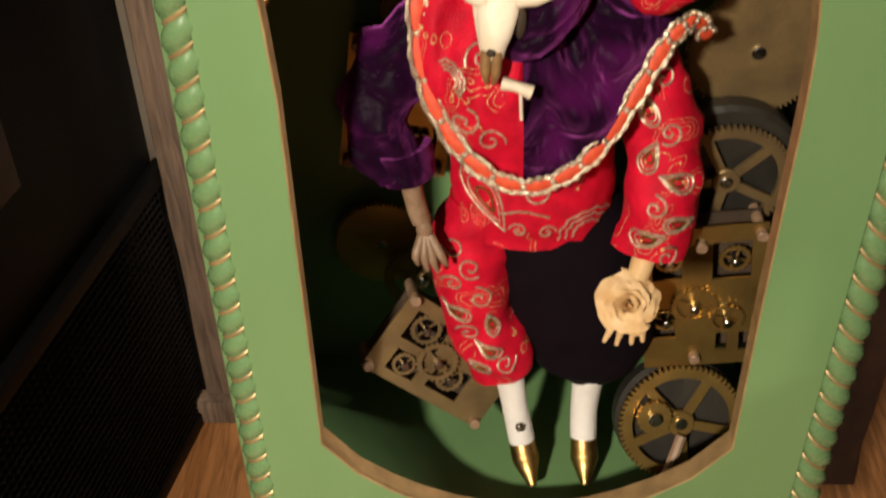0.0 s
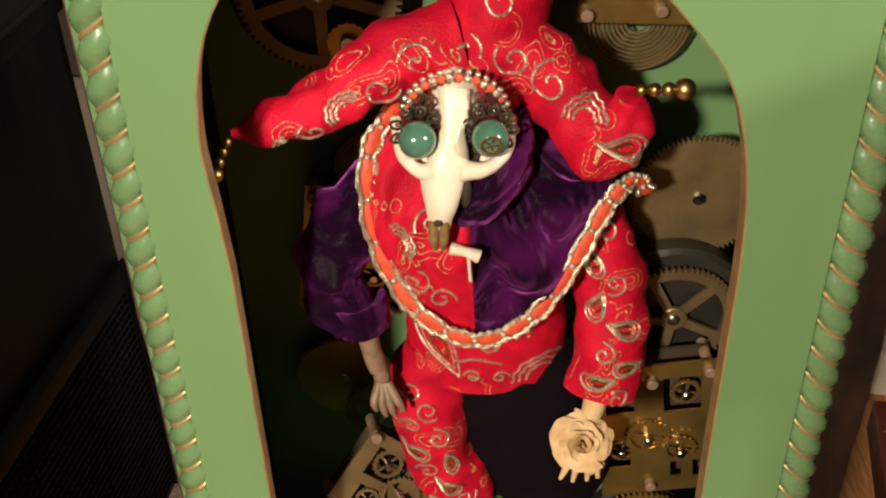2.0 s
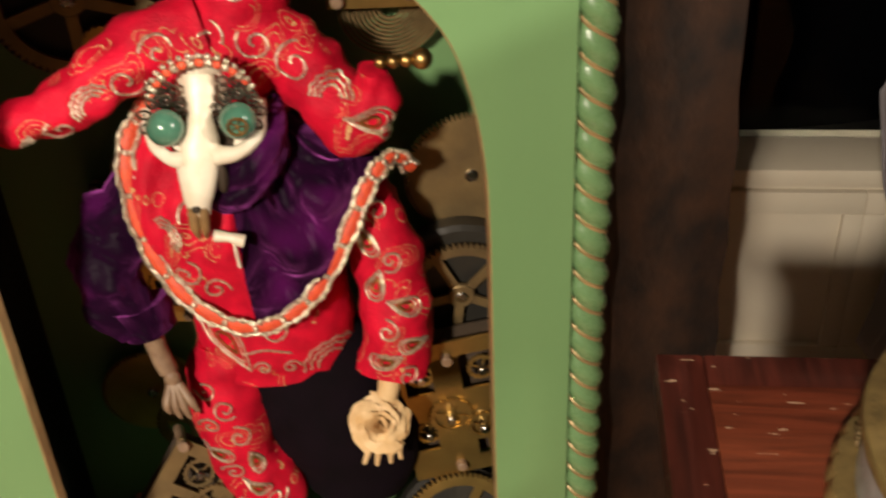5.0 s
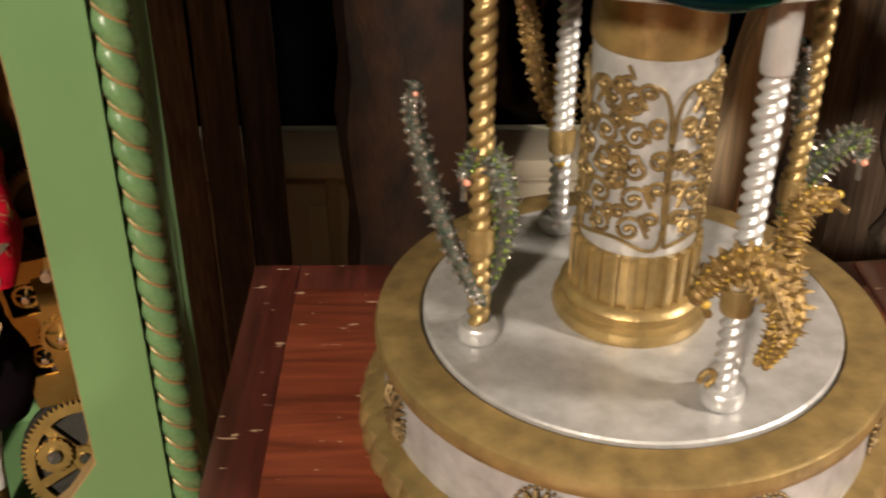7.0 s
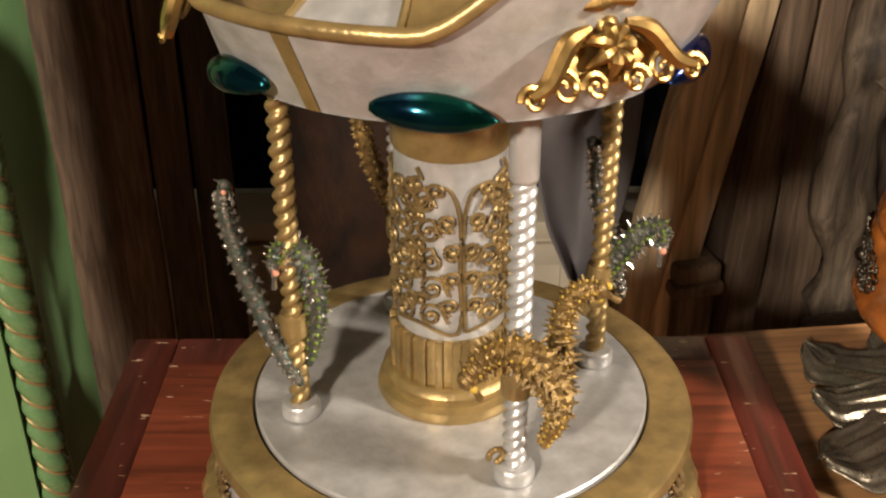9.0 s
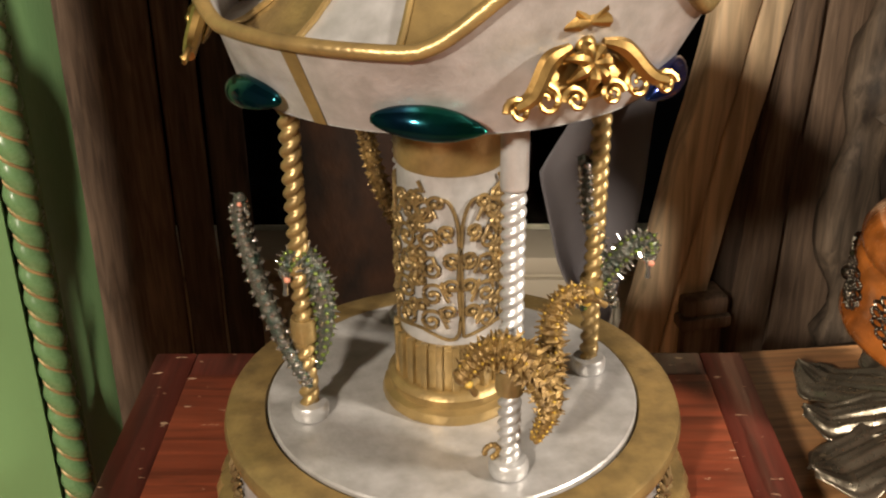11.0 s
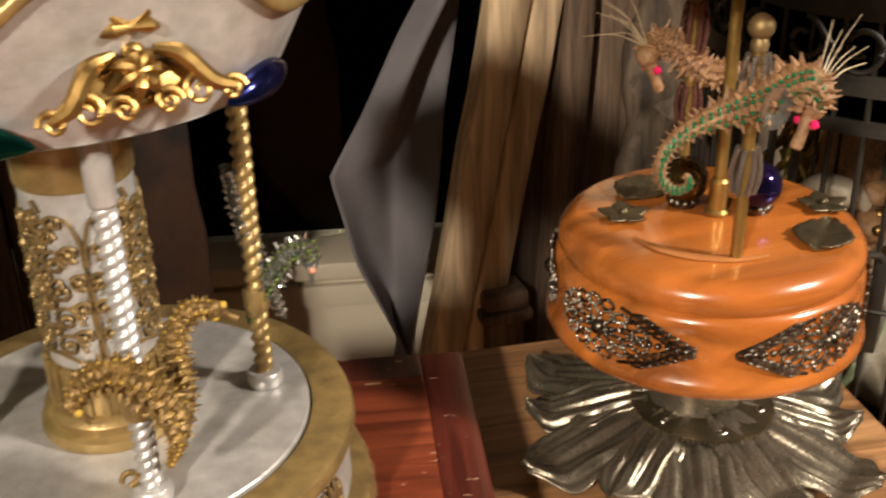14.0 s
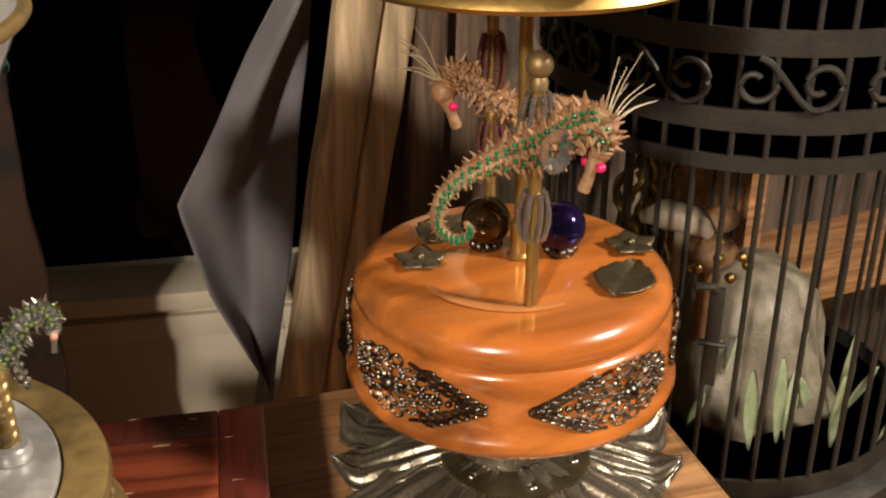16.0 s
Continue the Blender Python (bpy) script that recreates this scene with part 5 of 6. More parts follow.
tube(b, [(0.1325 * math.cos(2 * math.pi * i / NS), 0.1325 * math.sin(2 * math.pi * i / NS), ZB + lift(2 * math.pi * i / NS)) for i in range(NS + 1)], 0.0036, seg=10, up=(0, 0, 1), caps=False)
for o in ORN:
    a = o - math.radians(60)
    m = pose(0, 0, 0, 0, 0, math.degrees(a))
    rows = [[m @ Vector(((0.1108 + 0.022 * u) * math.cos(v), (0.1108 + 0.022 * u) * math.sin(v), ZB + 0.044 * u)) for v in np.linspace(-0.032, 0.032, 5)] for u in np.linspace(0, 1, 5)]
    rings(b, rows, closed=False, caps=False)
part("canopy_trim", b, ANTIQUE, car, "antique gold wavy edge moulding")
for s in range(12):
    b = nm()
    a0, a1 = math.radians(5 + s * 30), math.radians(35 + s * 30)
    rows = []
    for u in np.linspace(0, 1, 9):
        r = 0.117 * (1 - u) + 0.012 * u
        rows.append([(r * math.cos(a), r * math.sin(a), ZB + 0.026 + 0.105 * (u ** 1.5)) for a in np.linspace(a0, a1, 6)])
    rings(b, rows, closed=False, caps=False)
    for a in (a0,):
        tube(b, [(r * math.cos(a), r * math.sin(a), ZB + 0.0275 + 0.105 * (u ** 1.5)) for u in np.linspace(0, 1, 9) for r in [0.117 * (1 - u) + 0.012 * u]], 0.0018, seg=6, up=(0, 0, 1), mi=1)
    part("roof_panel", b, [SILVER if s % 2 else ANTIQUE, ANTIQUE], car)
b = nm()
lathe(b, [(0.018, ZB + 0.11), (0.020, ZB + 0.125), (0.010, ZB + 0.135), (0.014, ZB + 0.145), (0.002, ZB + 0.16)], 24)
part("finial", b, ANTIQUE, car)
for o in ORN:
    m = pose(0.1235 * math.cos(o), 0.1235 * math.sin(o), ZB + 0.026, 0, 0, math.degrees(o) + 90) @ pose(0, 0, 0, -24, 0, 0) @ Matrix.Scale(1.06, 4)
    b = nm()
    ball(b, (0, 0.0015, 0.000), 0.0100, m=m, squash=(2.4, 0.25, 0.95), seg=20)
    ball(b, (0, -0.003, 0.012), 0.0050, m=m, squash=(1, 0.8, 1.1), seg=14)
    for k in range(7):
        q = math.radians(k * 51)
        tube(b, spline([m @ Vector((0, -0.006, 0.004)), m @ Vector((0.006 * math.cos(q), -0.007, 0.004 + 0.006 * math.sin(q))), m @ Vector((0.012 * math.cos(q), -0.002, 0.003 + 0.011 * math.sin(q)))], 9), along([0.0012, 0.0034, 0.0008], 9), seg=8)
    for k in range(6):
        q = math.radians(-10 + k * 40)
        tube(b, [m @ Vector((0, -0.010, 0.020)), m @ Vector((0.007 * math.cos(q), -0.011, 0.021 + 0.008 * math.sin(q))), m @ Vector((0.013 * math.cos(q), -0.006, 0.022 + 0.014 * math.sin(q)))], [0.0015, 0.0034, 0.001], seg=8)
    for s in (-1, 1):
        tube(b, spline([m @ Vector((s * 0.008, -0.004, 0.012)), m @ Vector((s * 0.018, -0.004, 0.008)), m @ Vector((s * 0.028, -0.003, -0.004)), m @ Vector((s * 0.037, -0.002, -0.008))], 16), along([0.002, 0.0045, 0.004, 0.003], 16), seg=8)
        for cx, czz, sz in ((0.036, -0.009, 0.0055), (0.0225, -0.007, 0.0078), (0.009, -0.009, 0.0058)):
            tube(b, [m @ Vector((s * (cx + sz * (1 - i / 22) * math.cos(i * 0.5)), -0.003, czz + sz * (1 - i / 22) * math.sin(i * 0.5))) for i in range(20)], along([0.0018, 0.0013, 0.0008], 20), seg=6)
            ball(b, (s * (cx - 0.4 * sz), -0.0045, czz - 0.3 * sz), 0.0012, m=m, seg=8)
    part("cast_ornament", b, GOLD, car, "bright gold cast flower scroll")
    for s in (-1, 1):
        q = o + s * math.radians(32)
        m2 = pose(0.1165 * math.cos(q), 0.1165 * math.sin(q), ZB + 0.007, 0, 0, math.degrees(q) + 90) @ pose(0, 0, 0, -25, s * -6, 0)
        b = nm()
        loops = []
        for u in np.linspace(0, 1, 22):
            w = 0.0084 * math.sin(math.pi * min(1, u * 1.05 + 0.02)) ** 0.55 * (1.0 if u < 0.75 else 0.92)
            x = s * (-0.027 + 0.054 * u) * -1
            bend = -0.0045 * (1 - (2 * u - 1) ** 2)
            loops.append([m2 @ Vector((x, bend + 0.75 * w * math.cos(v) * -0.8, 0.95 * w * math.sin(v))) for v in np.linspace(0, 2 * math.pi, 15)[:-1]])
        rings(b, loops)
        part("beetle_wing", b, BEETLE if (s < 0 or o != ORN[0]) else BEETLEBLUE, car, "iridescent green beetle wing" if s < 0 else "iridescent blue beetle wing", sharp=70)

# ---- the music box ----
M = Vector((0.868, 0.308, TOP))
mb = thing("music_box", "round varnished cherry music box on a bronze foot", "music box", M, 0)
b = nm()
lathe(b, [(0.060, 0.042), (0.094, 0.042), (0.102, 0.044), (0.1085, 0.048), (0.1105, 0.053), (0.109, 0.058), (0.1065, 0.061), (0.1060, 0.074), (0.1055, 0.090), (0.1050, 0.098), (0.1035, 0.1015), (0.1010, 0.1030), (0.1015, 0.1050), (0.1035, 0.1085), (0.1030, 0.1150), (0.0995, 0.1205), (0.094, 0.1240), (0.0905, 0.1250), (0.002, 0.1256)], 112)
part("wooden_drum", b, CHERRY, mb, "glossy turned orange-brown cherry drum")
b = nm()
slot = [Vector((0.066 * math.cos(a), 0.066 * math.sin(a), 0.1262)) for a in np.linspace(math.radians(190), math.radians(272), 24)]
tube(b, slot, along([0.0015, 0.0042, 0.0045, 0.0042, 0.0015], 24), seg=8, flat=0.12, up=(0, 0, 1))
part("slot", b, shader("raw_slot_wood", (0.50, 0.20, 0.06), (0.32, 0.11, 0.03), rough=0.6), mb, "paler curved slot in the lid")
# bronze foot with acanthus lobes, on the lower pine top
DROP = TOP - PINETOP
foot = None
b = nm()
lathe(b, [(0.030, -DROP), (0.052, 0.002 - DROP), (0.050, 0.010 - DROP), (0.040, 0.020 - DROP), (0.034, 0.043 - DROP), (0.030, 0.0), (0.036, 0.030), (0.060, 0.043), (0.002, 0.043)], 48)
foot = part("foot", b, BRONZE, mb, "dark bronze foot")
b = nm()
gear(b, 0.052, 90, 0, 0, 0.0025, pose(0, -0.012, 0.042 - DROP, -90, 0, 0), tooth=0.035)
for k in range(6):
    q = math.radians(k * 60 + 20)
    ball(b, (0.042 * math.cos(q), -0.012 + 0.042 * math.sin(q), 0.0432 - DROP), 0.0034, 1, 10, (1, 1, 0.5))
part("gear_plate", b, [LEAFMETAL, STEEL], foot, "brass gear plate with rivets")
for k in range(12):
    a = math.radians(k * 30 + 6)
    R1 = 0.142 if k % 2 == 0 else 0.124
    W = 0.060 if k % 2 == 0 else 0.046
    b = nm()
    rows = []
    for u in np.linspace(0, 1, 26):
        r = 0.034 + (R1 - 0.034) * u
        z = 0.039 - 0.036 * u ** 1.25 + 0.016 * max(0, u - 0.78) / 0.22 + (0.004 if k % 2 else 0.0)
        w = W * (0.34 + 0.75 * math.sin(math.pi * min(1, 0.10 + 0.78 * u)) ** 0.8) * (1 - 0.70 * max(0, u - 0.86) / 0.14)
        row = []
        for v in np.linspace(-1, 1, 41):
            rid = (0.0024 * math.cos(v * math.pi * 3.0 + 2.2 * u) + 0.0012 * math.cos(v * math.pi * 7.0 + k)) * (0.35 + 0.65 * math.sin(math.pi * min(1, u * 1.1)))
            scal = 1 + 0.10 * math.cos(u * 17 + k) * abs(v)
            lift_ = 0.007 * (1 - v * v) * u - 0.005 * v * v * u * (1 - u)
            zz = max(0.0012, z + rid + lift_) - DROP
            row.append((r * math.cos(a) - v * w * 0.5 * scal * math.sin(a), r * math.sin(a) + v * w * 0.5 * scal * math.cos(a), zz))
        rows.append(row)
    rings(b, rows, closed=False, caps=False)
    lf = part("acanthus_lobe", b, BRONZE, foot, sharp=80)
    sm = lf.modifiers.new("thickness", "SOLIDIFY")
    sm.thickness = 0.0018
# pierced filigree diamonds round the side
FR = 0.1072


def onside(a, x, z):
    """A place on the drum's side: x along it from the angle a, z up from the middle."""
    q = a + x * 1.6 / FR
    return Vector((FR * math.cos(q), FR * math.sin(q), 0.080 + z * 1.0))


def filigree(a, flip):
    b = nm()
    c0 = -0.010 * flip

    def loop(cx, cz, rx, rz, rot, th=0.0010, beads=0):
        pts = []
        for i in range(19):
            q = 2 * math.pi * i / 18
            x, z = rx * math.cos(q), rz * math.sin(q)
            pts.append(onside(a, cx + x * math.cos(rot) - z * math.sin(rot), cz + x * math.sin(rot) + z * math.cos(rot)))
        tube(b, pts, th, seg=5, up=(0, 0, 1), caps=False)
        for i in range(0, 18, 2 if beads else 40):
            ball(b, pts[i] * 1.004, 0.0013, 0, 6)

    for k in range(10):
        q = 2 * math.pi * k / 10
        loop(c0 + 0.0095 * math.cos(q), 0.0085 * math.sin(q), 0.0062, 0.0026, q, 0.0011, 1)
    for k in range(18):
        q = 2 * math.pi * k / 18
        sx = 0.0205 * math.cos(q)
        loop(c0 + sx, 0.0180 * math.sin(q) * (1 - 0.25 * (sx * flip > 0.008)), 0.0036, 0.0030, q, 0.0011, k % 2)
    for k in range(7):
        u = k / 6
        h = 0.0150 * (1 - u) + 0.001
        for s in (-1, 1):
            loop(c0 + flip * (0.018 + 0.020 * u), s * h, 0.0036, 0.0026, 0.5 * s, 0.0011, 0)
        ball(b, onside(a, c0 + flip * (0.016 + 0.022 * u), 0) * 1.004, 0.0024, 0, 8)
    for s in (-1, 1):
        tube(b, [onside(a, p[0], p[1]) for p in spline([(c0 + flip * 0.010, s * 0.020, 0), (c0 + flip * 0.024, s * 0.013, 0), (c0 + flip * 0.033, s * 0.004, 0), (c0 + flip * 0.041, s * 0.002, 0)], 20)], 0.0013, seg=6, up=(0, 0, 1))
    disc_at = onside(a, c0, 0)
    ball(b, disc_at, 0.0058, 0, 12, (1, 1, 1))
    return part("filigree_mount", b, FILIGREE, mb, "blackened pierced metal filigree mount")


view = math.degrees(math.atan2(-0.258 - M.y, 0.576 - M.x))
for k, flip in ((-1, 1), (1, -1), (-3, -1), (3, 1), (5, 1)):
    filigree(math.radians(view + k * 33.5), flip)


# leaves and small flowers lying on the lid
def leaf(cx, cy, rot, ln, wd):
    b = nm()
    rows = []
    for u in np.linspace(0, 1, 15):
        w = wd * math.sin(math.pi * (0.04 + 0.94 * u) ** 0.85) * (1 + 0.05 * math.sin(u * 40))
        row = []
        for v in np.linspace(-1, 1, 13):
            x, y = ln * (u - 0.5), v * w
            z = 0.1275 + 0.002 * abs(v) + 0.0011 * math.cos(u * 34 - abs(v) * 7) - 0.0012 * math.exp(-(v * 6) ** 2)
            c, s = math.cos(rot), math.sin(rot)
            row.append((cx + x * c - y * s, cy + x * s + y * c, z))
        rows.append(row)
    rings(b, rows, closed=False, caps=False)
    o = part("metal_leaf", b, LEAFMETAL, mb, "veined patinated metal leaf", sharp=80)
    o.modifiers.new("thickness", "SOLIDIFY").thickness = 0.0008


def flower(cx, cy, r):
    b = nm()
    for k in range(5):
        q = 2 * math.pi * k / 5
        rows = []
        for u in np.linspace(0, 1, 7):
            w = r * 0.42 * math.sin(math.pi * (0.1 + 0.86 * u))
            rows.append([(cx + r * u * math.cos(q) - v * w * math.sin(q), cy + r * u * math.sin(q) + v * w * math.cos(q), 0.1285 + 0.002 * u - 0.001 * abs(v)) for v in np.linspace(-1, 1, 5)])
        rings(b, rows, closed=False, caps=False)
    ball(b, (cx, cy, 0.1295), r * 0.18, 0, 8)
    o = part("metal_flower", b, LEAFMETAL, mb, "small patinated metal flower", sharp=80)
    o.modifiers.new("thickness", "SOLIDIFY").thickness = 0.0008


leaf(0.052, -0.054, 0.75, 0.050, 0.019)
flower(0.080, -0.015, 0.018)
leaf(-0.022, 0.056, 0.55, 0.050, 0.019)
flower(-0.056, 0.020, 0.018)
for x, y, m, lab in ((-0.008, 0.024, PEARL1, "golden iridescent glass ball"), (0.033, -0.003, PEARL2, "purple iridescent glass ball")):
    b = nm()
    ball(b, (x, y, 0.1445), 0.0165, 0, 28)
    o = part("glass_ball", b, m, mb, lab)
    b = nm()
    for k in range(10):
        q = 2 * math.pi * k / 10
        ball(b, (x + 0.009 * math.cos(q), y + 0.009 * math.sin(q), 0.1295), 0.003, 0, 8)
    lathe(b, [(0.010, 0.126), (0.0105, 0.129), (0.008, 0.1305)], 20, (x, y, 0))
    part("bead_cap", b, FILIGREE, o)
# poles
b = nm()
twisted(b, (0.006, 0.002, 0.13), (0.006, 0.002, 0.312), 0.0042, 3.0, lobes=6, dent=0.12, seg=24)
lathe(b, [(0.008, 0.126), (0.0085, 0.128), (0.0065, 0.130), (0.0065, 0.150), (0.0048, 0.152)], 24, (0.006, 0.002, 0))
part("centre_pole", b, BRASS, mb, "twisted brass centre pole")
FP = Vector((-0.018, -0.060, 0))
BP = Vector((0.012, 0.060, 0))
for p, top, mat, lab in ((FP, 0.268, CRYSTAL, "brass pole wrapped in silver lace"), (BP, 0.278, shader("copper_lace", (0.30, 0.13, 0.10), (0.16, 0.09, 0.08), rough=0.3, metal=0.8, scale=300), "brass pole wrapped in copper lace")):
    b = nm()
    twisted(b, p + Vector((0, 0, 0.124)), p + Vector((0, 0, top)), 0.0040, 2.4, lobes=5, dent=0.12, seg=20)
    o = part("rider_pole", b, BRASS, mb, lab)
    b = nm()
    for z0, z1 in ((0.170, 0.200), (0.222, 0.258)):
        for k in range(120):
            q = k * 0.9
            z = z0 + (z1 - z0) * k / 120
            rr = 0.0058 + 0.0028 * math.sin(math.pi * k / 120)
            gem(b, p + Vector((rr * math.cos(q), rr * math.sin(q), z)), 0.0021)
    part("lace", b, mat, o)
    b = nm()
    ball(b, p + Vector((0, 0, top + 0.006)), 0.0078, 0, 18)
    lathe(b, [(0.005, top - 0.008), (0.0055, top - 0.004), (0.004, top)], 16, p)
    part("knob", b, DULLBRASS, o, "dull brass ball knob")


def box_rider(name, spine, label, gem_mat, bristle_at, eye, girth):
    b = nm()
    pts = seahorse(b, spine, girth, 0, 0, n=84, up=(0.35, 0.94, 0), spike=0.40, gem_mi=None, seg=14)
    thick = along(girth, 84)
    for i in range(3, 78, 2):
        for s in (-1.0, -0.35, 0.35, 1.0):
            gem(b, pts[i] + Vector((-0.25, -0.9, 0.2 + s * 0.8)).normalized() * thick[i] * 1.06, 0.0011 + 0.05 * thick[i], 1)
    head = Vector(spine[-1])
    way = Vector(eye)
    ball(b, head, 0.0080, 0, 12)
    tube(b, [head + way * 0.004, head + way * 0.014, head + way * 0.024, head + way * 0.026], [0.0058, 0.0034, 0.0040, 0.003], seg=10, mi=0)
    for s in (-1, 1):
        gem(b, head + way * 0.009 + Vector((0.2, -0.95, 0)) * s * 0.0062, 0.0034, 2)
    for k in range(9):
        st = head + Vector((0, 0, 0.006))
        d = Vector(bristle_at) + Vector((random.uniform(-0.5, 0.5), random.uniform(-0.3, 0.3), random.uniform(-0.45, 0.6)))
        d.normalize()
        ln = random.uniform(0.035, 0.06)
        tube(b, spline([st, st + d * ln * 0.5 + Vector((0, 0, 0.003)), st + d * ln - Vector((0, 0, 0.004))], 10), along([0.0006, 0.0004, 0.0002], 10), seg=4, mi=3)
    return part(name, b, [HORSETAN, gem_mat, PINKGEM, BRISTLE], mb, label, sharp=60)


def local(x, y, z):
    return (x - M.x, y - M.y, z - M.z)


y = 0.243
box_rider("seahorse_rider", [local(*q) for q in ((0.803, y - 0.004, 1.053), (0.806, y - 0.004, 1.046), (0.797, y - 0.002, 1.043), (0.788, y, 1.052), (0.790, y, 1.067), (0.801, y, 1.077), (0.818, y, 1.084), (0.836, y, 1.088), (0.851, y - 0.002, 1.092), (0.864, y - 0.004, 1.099), (0.877, y - 0.006, 1.101), (0.886, y - 0.006, 1.093), (0.884, y - 0.006, 1.084))], "tan dried seahorse set with green gems and pink eyes", GREENGEM, (0.7, 0.0, 0.5), (-0.45, -0.15, -0.88),
          [0.0016, 0.0022, 0.0028, 0.0034, 0.0040, 0.0050, 0.0068, 0.0100, 0.0124, 0.0118, 0.0105, 0.0092, 0.0080])
yb = 0.372
box_rider("seahorse_rider", [local(*q) for q in ((0.966, yb - 0.01, 1.036), (0.972, yb, 1.048), (0.960, yb, 1.058), (0.940, yb, 1.062), (0.918, yb, 1.064), (0.898, yb, 1.064), (0.882, yb, 1.074), (0.868, yb, 1.089), (0.853, yb, 1.092), (0.845, yb - 0.004, 1.084))], "tan dried seahorse with red gems and pink eyes", HORSETAN, (-0.7, 0.0, 0.45), (0.28, -0.25, -0.92),
          [0.0016, 0.0022, 0.0030, 0.0042, 0.0062, 0.0092, 0.0104, 0.0096, 0.0086, 0.0076])
b = nm()
for k in range(26):
    q = 2 * math.pi * k / 26
    tube(b, [Vector((-0.018, -0.078, 0.232)) + Vector((0.010 * math.cos(q + i * 0.25), -0.005, 0.013 * math.sin(q + i * 0.25))) * (1 - 0.6 * i / 4) for i in range(5)], 0.0009, seg=5)
part("saddle", b, CRYSTAL, mb, "silver filigree saddle")
# canopy of the music box
b = nm()
lathe(b, [(0.004, 0.318), (0.090, 0.311), (0.106, 0.311), (0.109, 0.314), (0.106, 0.320), (0.06, 0.350), (0.004, 0.360)], 64)
can = part("canopy", b, BRASS, mb, "polished brass canopy")
for k in range(18):
    a = 2 * math.pi * k / 18
    m = pose(0.104 * math.cos(a), 0.104 * math.sin(a), 0.3240, 0, 0, math.degrees(a) + 90)
    b = nm()
    rows = []
    for u in np.linspace(0, 1, 7):
        w = 0.017 * math.sin(math.pi * (0.12 + 0.86 * u)) ** 0.7
        rows.append([m @ Vector((v * w, -0.008 - 0.004 * math.cos(v * 1.4) + 0.02 * u, 0.026 * u + 0.0008 * math.cos(v * 14))) for v in np.linspace(-1, 1, 11)])
    rings(b, rows, closed=False, caps=False)
    part("shell", b, (SHADE, TINSEL, PALECLOTH)[k % 3], can, sharp=80)

# ---- the bird cage ----
G = Vector((1.285, 0.610, 0.0))
GR = 0.205
cage = thing("bird_cage", "black wrought iron bird cage with scrolled bands", "bird cage", G)
ZT, Z0 = 1.45, 0.600
b = nm()
lathe(b, [(GR - 0.02, Z0 - 0.05), (GR + 0.02, Z0 - 0.045), (GR + 0.022, Z0 - 0.01), (GR + 0.006, Z0), (0.01, Z0)], 64)
part("base", b, BLACKMETAL, cage)
for z, h in ((0.994, 0.010), (1.062, 0.011), (0.955, 0.007), (0.612, 0.010), (1.18, 0.010)):
    b = nm()
    lathe(b, [(GR - 0.002, z - h), (GR + 0.003, z - h), (GR + 0.003, z + h), (GR - 0.002, z + h), (GR - 0.002, z - h)], 72)
    part("band", b, BLACKMETAL, cage)
NB = 44
bar_me = None
for i in range(NB):
    a = 2 * math.pi * i / NB
    if bar_me is None:
        b = nm()
        tube(b, [(0, 0, Z0), (0, 0, ZT)], 0.0028, seg=7)
        ob = part("bar", b, BLACKMETAL, cage)
        bar_me = ob.data
    else:
        ob = new("bar", bar_me)
        ob.parent = cage
    ob.location = (GR * math.cos(a), GR * math.sin(a), 0)
for i in range(12):
    b = nm()
    pts = []
    for k in range(60):
        u = k / 59
        if u < 0.4:
            q = u / 0.4
            ang = -2.2 * math.pi * (1 - q) + math.pi * 0.5
            r = 0.006 + 0.016 * q
            x, z = -0.026 + r * math.cos(ang), r * math.sin(ang)
        elif u < 0.6:
            q = (u - 0.4) / 0.2
            x, z = -0.026 + 0.052 * q, 0.022 - 0.044 * q * q * (3 - 2 * q)
        else:
            q = (u - 0.6) / 0.4
            ang = -math.pi * 0.5 + 2.2 * math.pi * q
            r = 0.022 - 0.016 * q
            x, z = 0.026 + r * math.cos(ang), r * math.sin(ang)
        a = 2 * math.pi * i / 12 + x / GR
        pts.append(((GR + 0.004) * math.cos(a), (GR + 0.004) * math.sin(a), 1.028 + z))
    tube(b, pts, 0.0030, seg=7, up=(0, 0, 1))
    part("scroll", b, BLACKMETAL, cage)
a = math.atan2(0.438 - G.y, 1.142 - G.x)
m = pose((GR + 0.006) * math.cos(a), (GR + 0.006) * math.sin(a), 0.79, 0, 0, math.degrees(a) + 90)
b = nm()
box(b, (-0.007, -0.006, -0.055), (0.007, 0.006, 0.045), 0.002, m)
tube(b, [m @ Vector((0.0, -0.006, 0.045)), m @ Vector((-0.004, -0.010, 0.052)), m @ Vector((-0.020, -0.014, 0.052))], 0.004, seg=8)
tube(b, [m @ Vector((-0.012, -0.004, -0.01)), m @ Vector((0.012, -0.004, -0.01))], 0.003, seg=8)
part("latch", b, BLACKMETAL, cage, "black iron gate latch")
# stand below the cage
b = nm()
box(b, (1.06, 0.38, FLOOR), (1.52, 0.84, 0.55), 0.006)
tagged(part("dark_chest", b, DARKBOARD), "dark wooden chest under the bird cage", "chest")
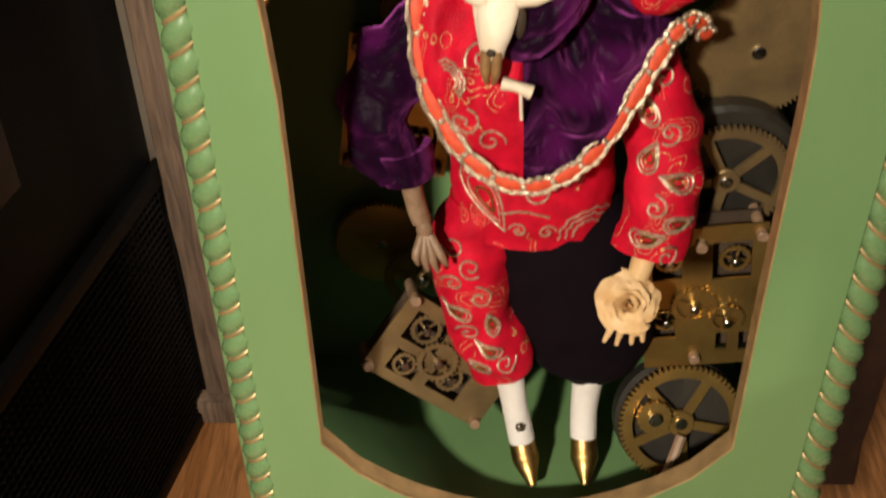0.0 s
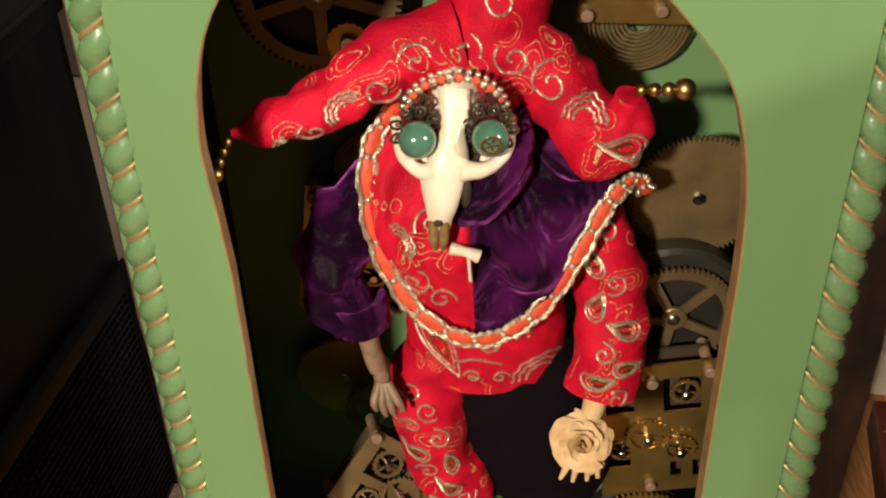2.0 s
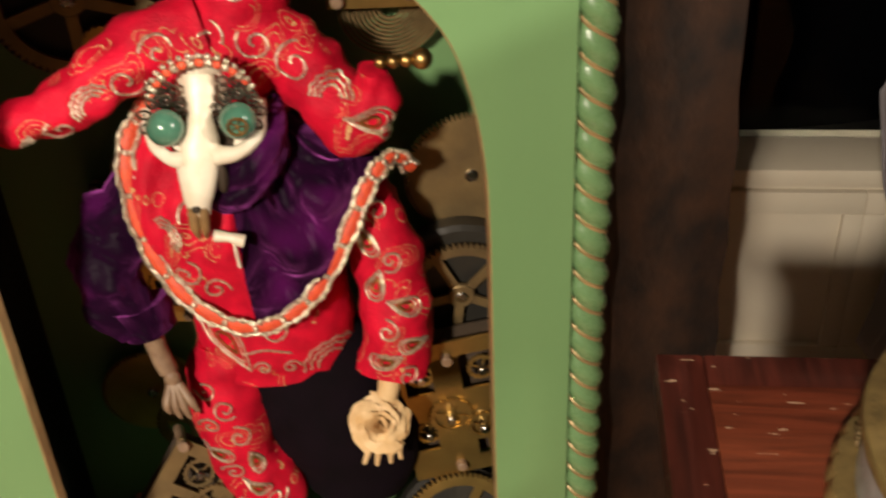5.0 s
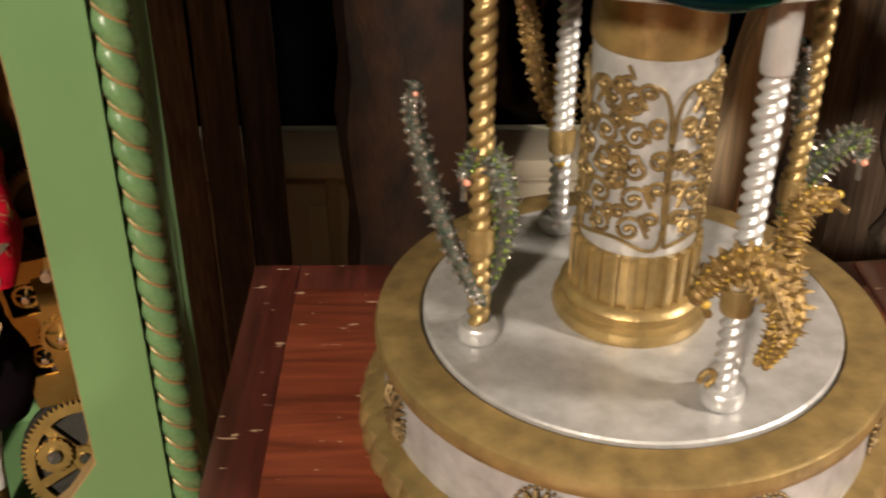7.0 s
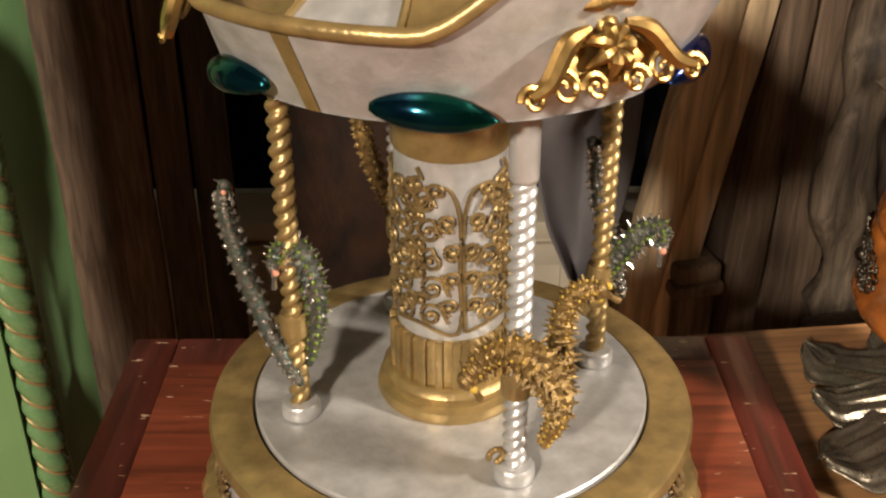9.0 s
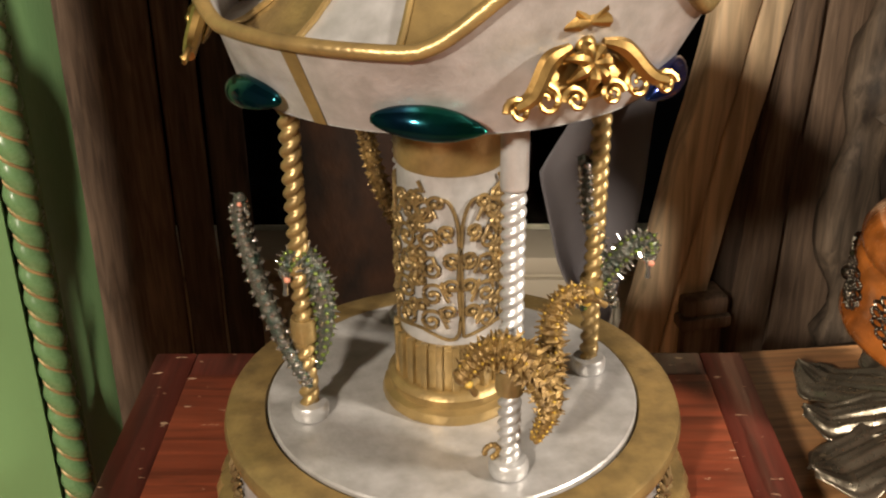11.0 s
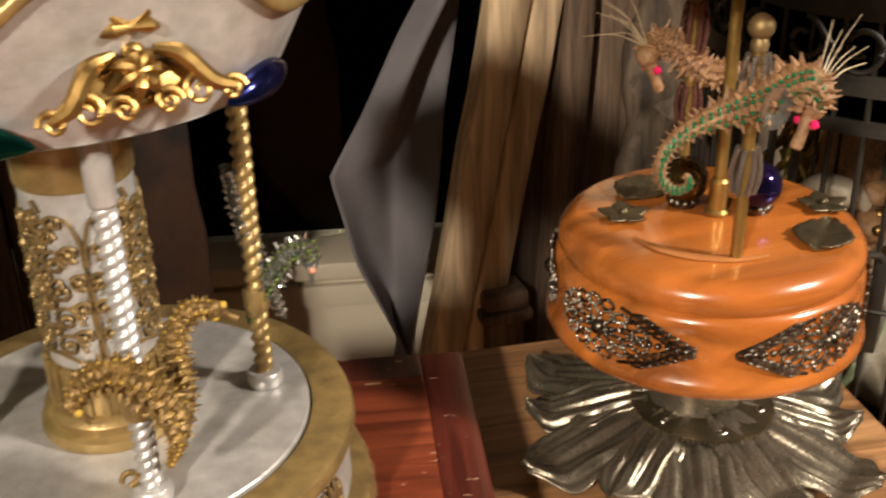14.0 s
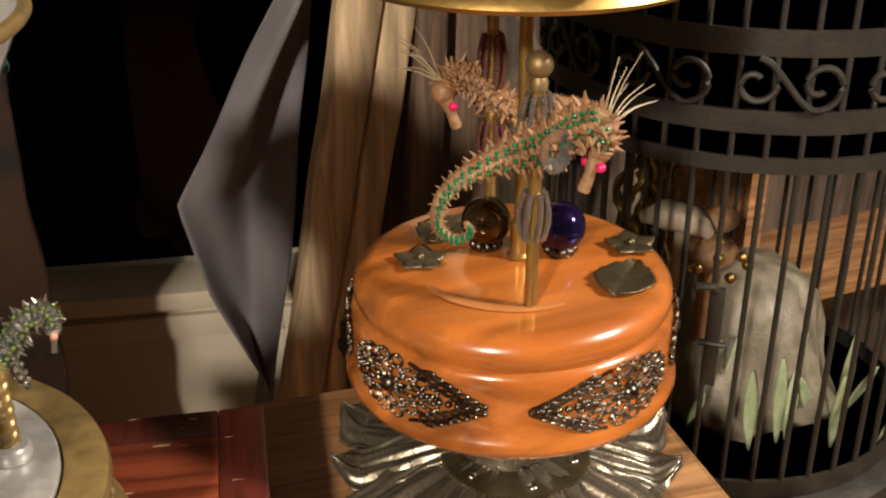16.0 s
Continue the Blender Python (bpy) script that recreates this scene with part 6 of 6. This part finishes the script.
# contents
b = nm()
lathe(b, [(0.105, 0.0), (0.110, 0.015), (0.098, 0.05), (0.088, 0.09), (0.076, 0.125), (0.060, 0.150), (0.02, 0.162), (0.001, 0.164)], 60, (1.31, 0.60, Z0), wave=lambda a, k: 1 + 0.07 * math.sin(a * 5 + k) + 0.05 * math.sin(a * 11 - k * 2) + 0.03 * math.sin(a * 23 + k * 3))
bust = tagged(part("satin_cushion", b, shader("aged_satin", (0.24, 0.21, 0.155), (0.10, 0.085, 0.055), rough=0.45, scale=45, fine=300, bump=0.8), sharp=80), "pale crumpled satin cushion inside the bird cage", "cushion")
b = nm()
for c, r in (((1.235, 0.57, 0.80), 0.024), ((1.265, 0.60, 0.82), 0.018)):
    ball(b, c, r, 0, 16, (1.2, 1, 0.8))
tube(b, [(1.235, 0.57, 0.60), (1.235, 0.57, 0.79)], 0.012, seg=10)
for k in range(8):
    ball(b, (1.225 + 0.03 * math.cos(k), 0.545 + 0.02 * math.sin(k * 2), 0.802 + 0.015 * math.sin(k)), 0.006, 1, 8)
tagged(part("trinket_stand", b, [HORSETAN, GOLD]), "tan knobbed trinket stand with gold beads", "trinket")
b = nm()
tube(b, spline([(1.18, 0.62, 0.830), (1.195, 0.60, 0.838), (1.215, 0.58, 0.834), (1.23, 0.57, 0.820)], 16), along([0.006, 0.016, 0.015, 0.006], 16), seg=12, rough=0.004)
tube(b, [(1.215, 0.60, 0.60), (1.215, 0.60, 0.83)], 0.006, seg=8)
tagged(part("pale_shell", b, PALECLOTH), "pale curled shell on a thin stem", "shell")
b = nm()
for k in range(16):
    x, yy = 1.21 + 0.012 * k, 0.545 - 0.004 * k + 0.05 * math.sin(k * 1.7)
    h = 0.06 + 0.05 * abs(math.sin(k * 2.3))
    w = 0.009
    rows = []
    for u in np.linspace(0, 1, 8):
        ww = w * math.sin(math.pi * (0.05 + 0.9 * u))
        rows.append([(x + v * ww + 0.03 * u * math.sin(k), yy - 0.02 * u * math.cos(k * 1.3), Z0 + 0.001 + h * u + 0.002 * abs(v)) for v in np.linspace(-1, 1, 5)])
    rings(b, rows, closed=False, caps=False)
fe = tagged(part("sage_leaves", b, LEAFGREEN, sharp=80), "sage green feathery leaves in the bird cage", "leaves", kind="stuff")
fe.modifiers.new("thickness", "SOLIDIFY").thickness = 0.0008
# tinsel and shelves beyond the cage
garland = thing("tinsel_garland", "glittering gold tinsel garland hanging down", "garland", (1.34, 0.86, 0.60))
for k in range(9):
    b = nm()
    pts = [(0.014 * math.sin(i * 0.8 + k) + 0.006 * k - 0.015, 0.012 * math.cos(i * 1.1 + k * 2), 0.024 * i) for i in range(30)]
    tube(b, spline(pts, 90), 0.006, seg=6, rough=0.006, freq=120)
    part("strand", b, TINSEL, garland, sharp=30)
shelf = thing("open_shelf", "orange wooden open shelf behind the bird cage", "shelf", (0, -0.12, 0))
for lo, hi in (((1.52, 0.98, FLOOR), (1.55, 1.18, 1.6)), ((2.25, 0.98, FLOOR), (2.28, 1.18, 1.6))):
    b = nm()
    box(b, lo, hi, 0.003)
    part("upright", b, PINE, shelf)
for z in (0.50, 0.80, 1.12, 1.45):
    b = nm()
    box(b, (1.55, 0.98, z), (2.25, 1.18, z + 0.022), 0.003)
    part("board", b, PINE, shelf)
b = nm()
box(b, (1.5, 1.18, FLOOR), (2.3, 1.20, 1.6))
part("back", b, DARKBOARD, shelf)
for k in range(9):
    b = nm()
    x = 1.62 + (k % 5) * 0.12
    z = (0.822, 1.142)[k // 5]
    lathe(b, [(0.026, 0.0), (0.044, 0.024), (0.042, 0.075), (0.020, 0.105), (0.026, 0.124), (0.006, 0.127)], 24, (x, 0.93 + 0.02 * (k % 2), z), wave=lambda a, k: 1 + 0.05 * math.sin(8 * a + k))
    tagged(part("small_ornament", b, (PALECLOTH, BRASS, SILVER)[k % 3]), ("pale", "brass", "silver")[k % 3] + " small vase on the wooden shelf", "ornament", group="ornaments on the shelf")
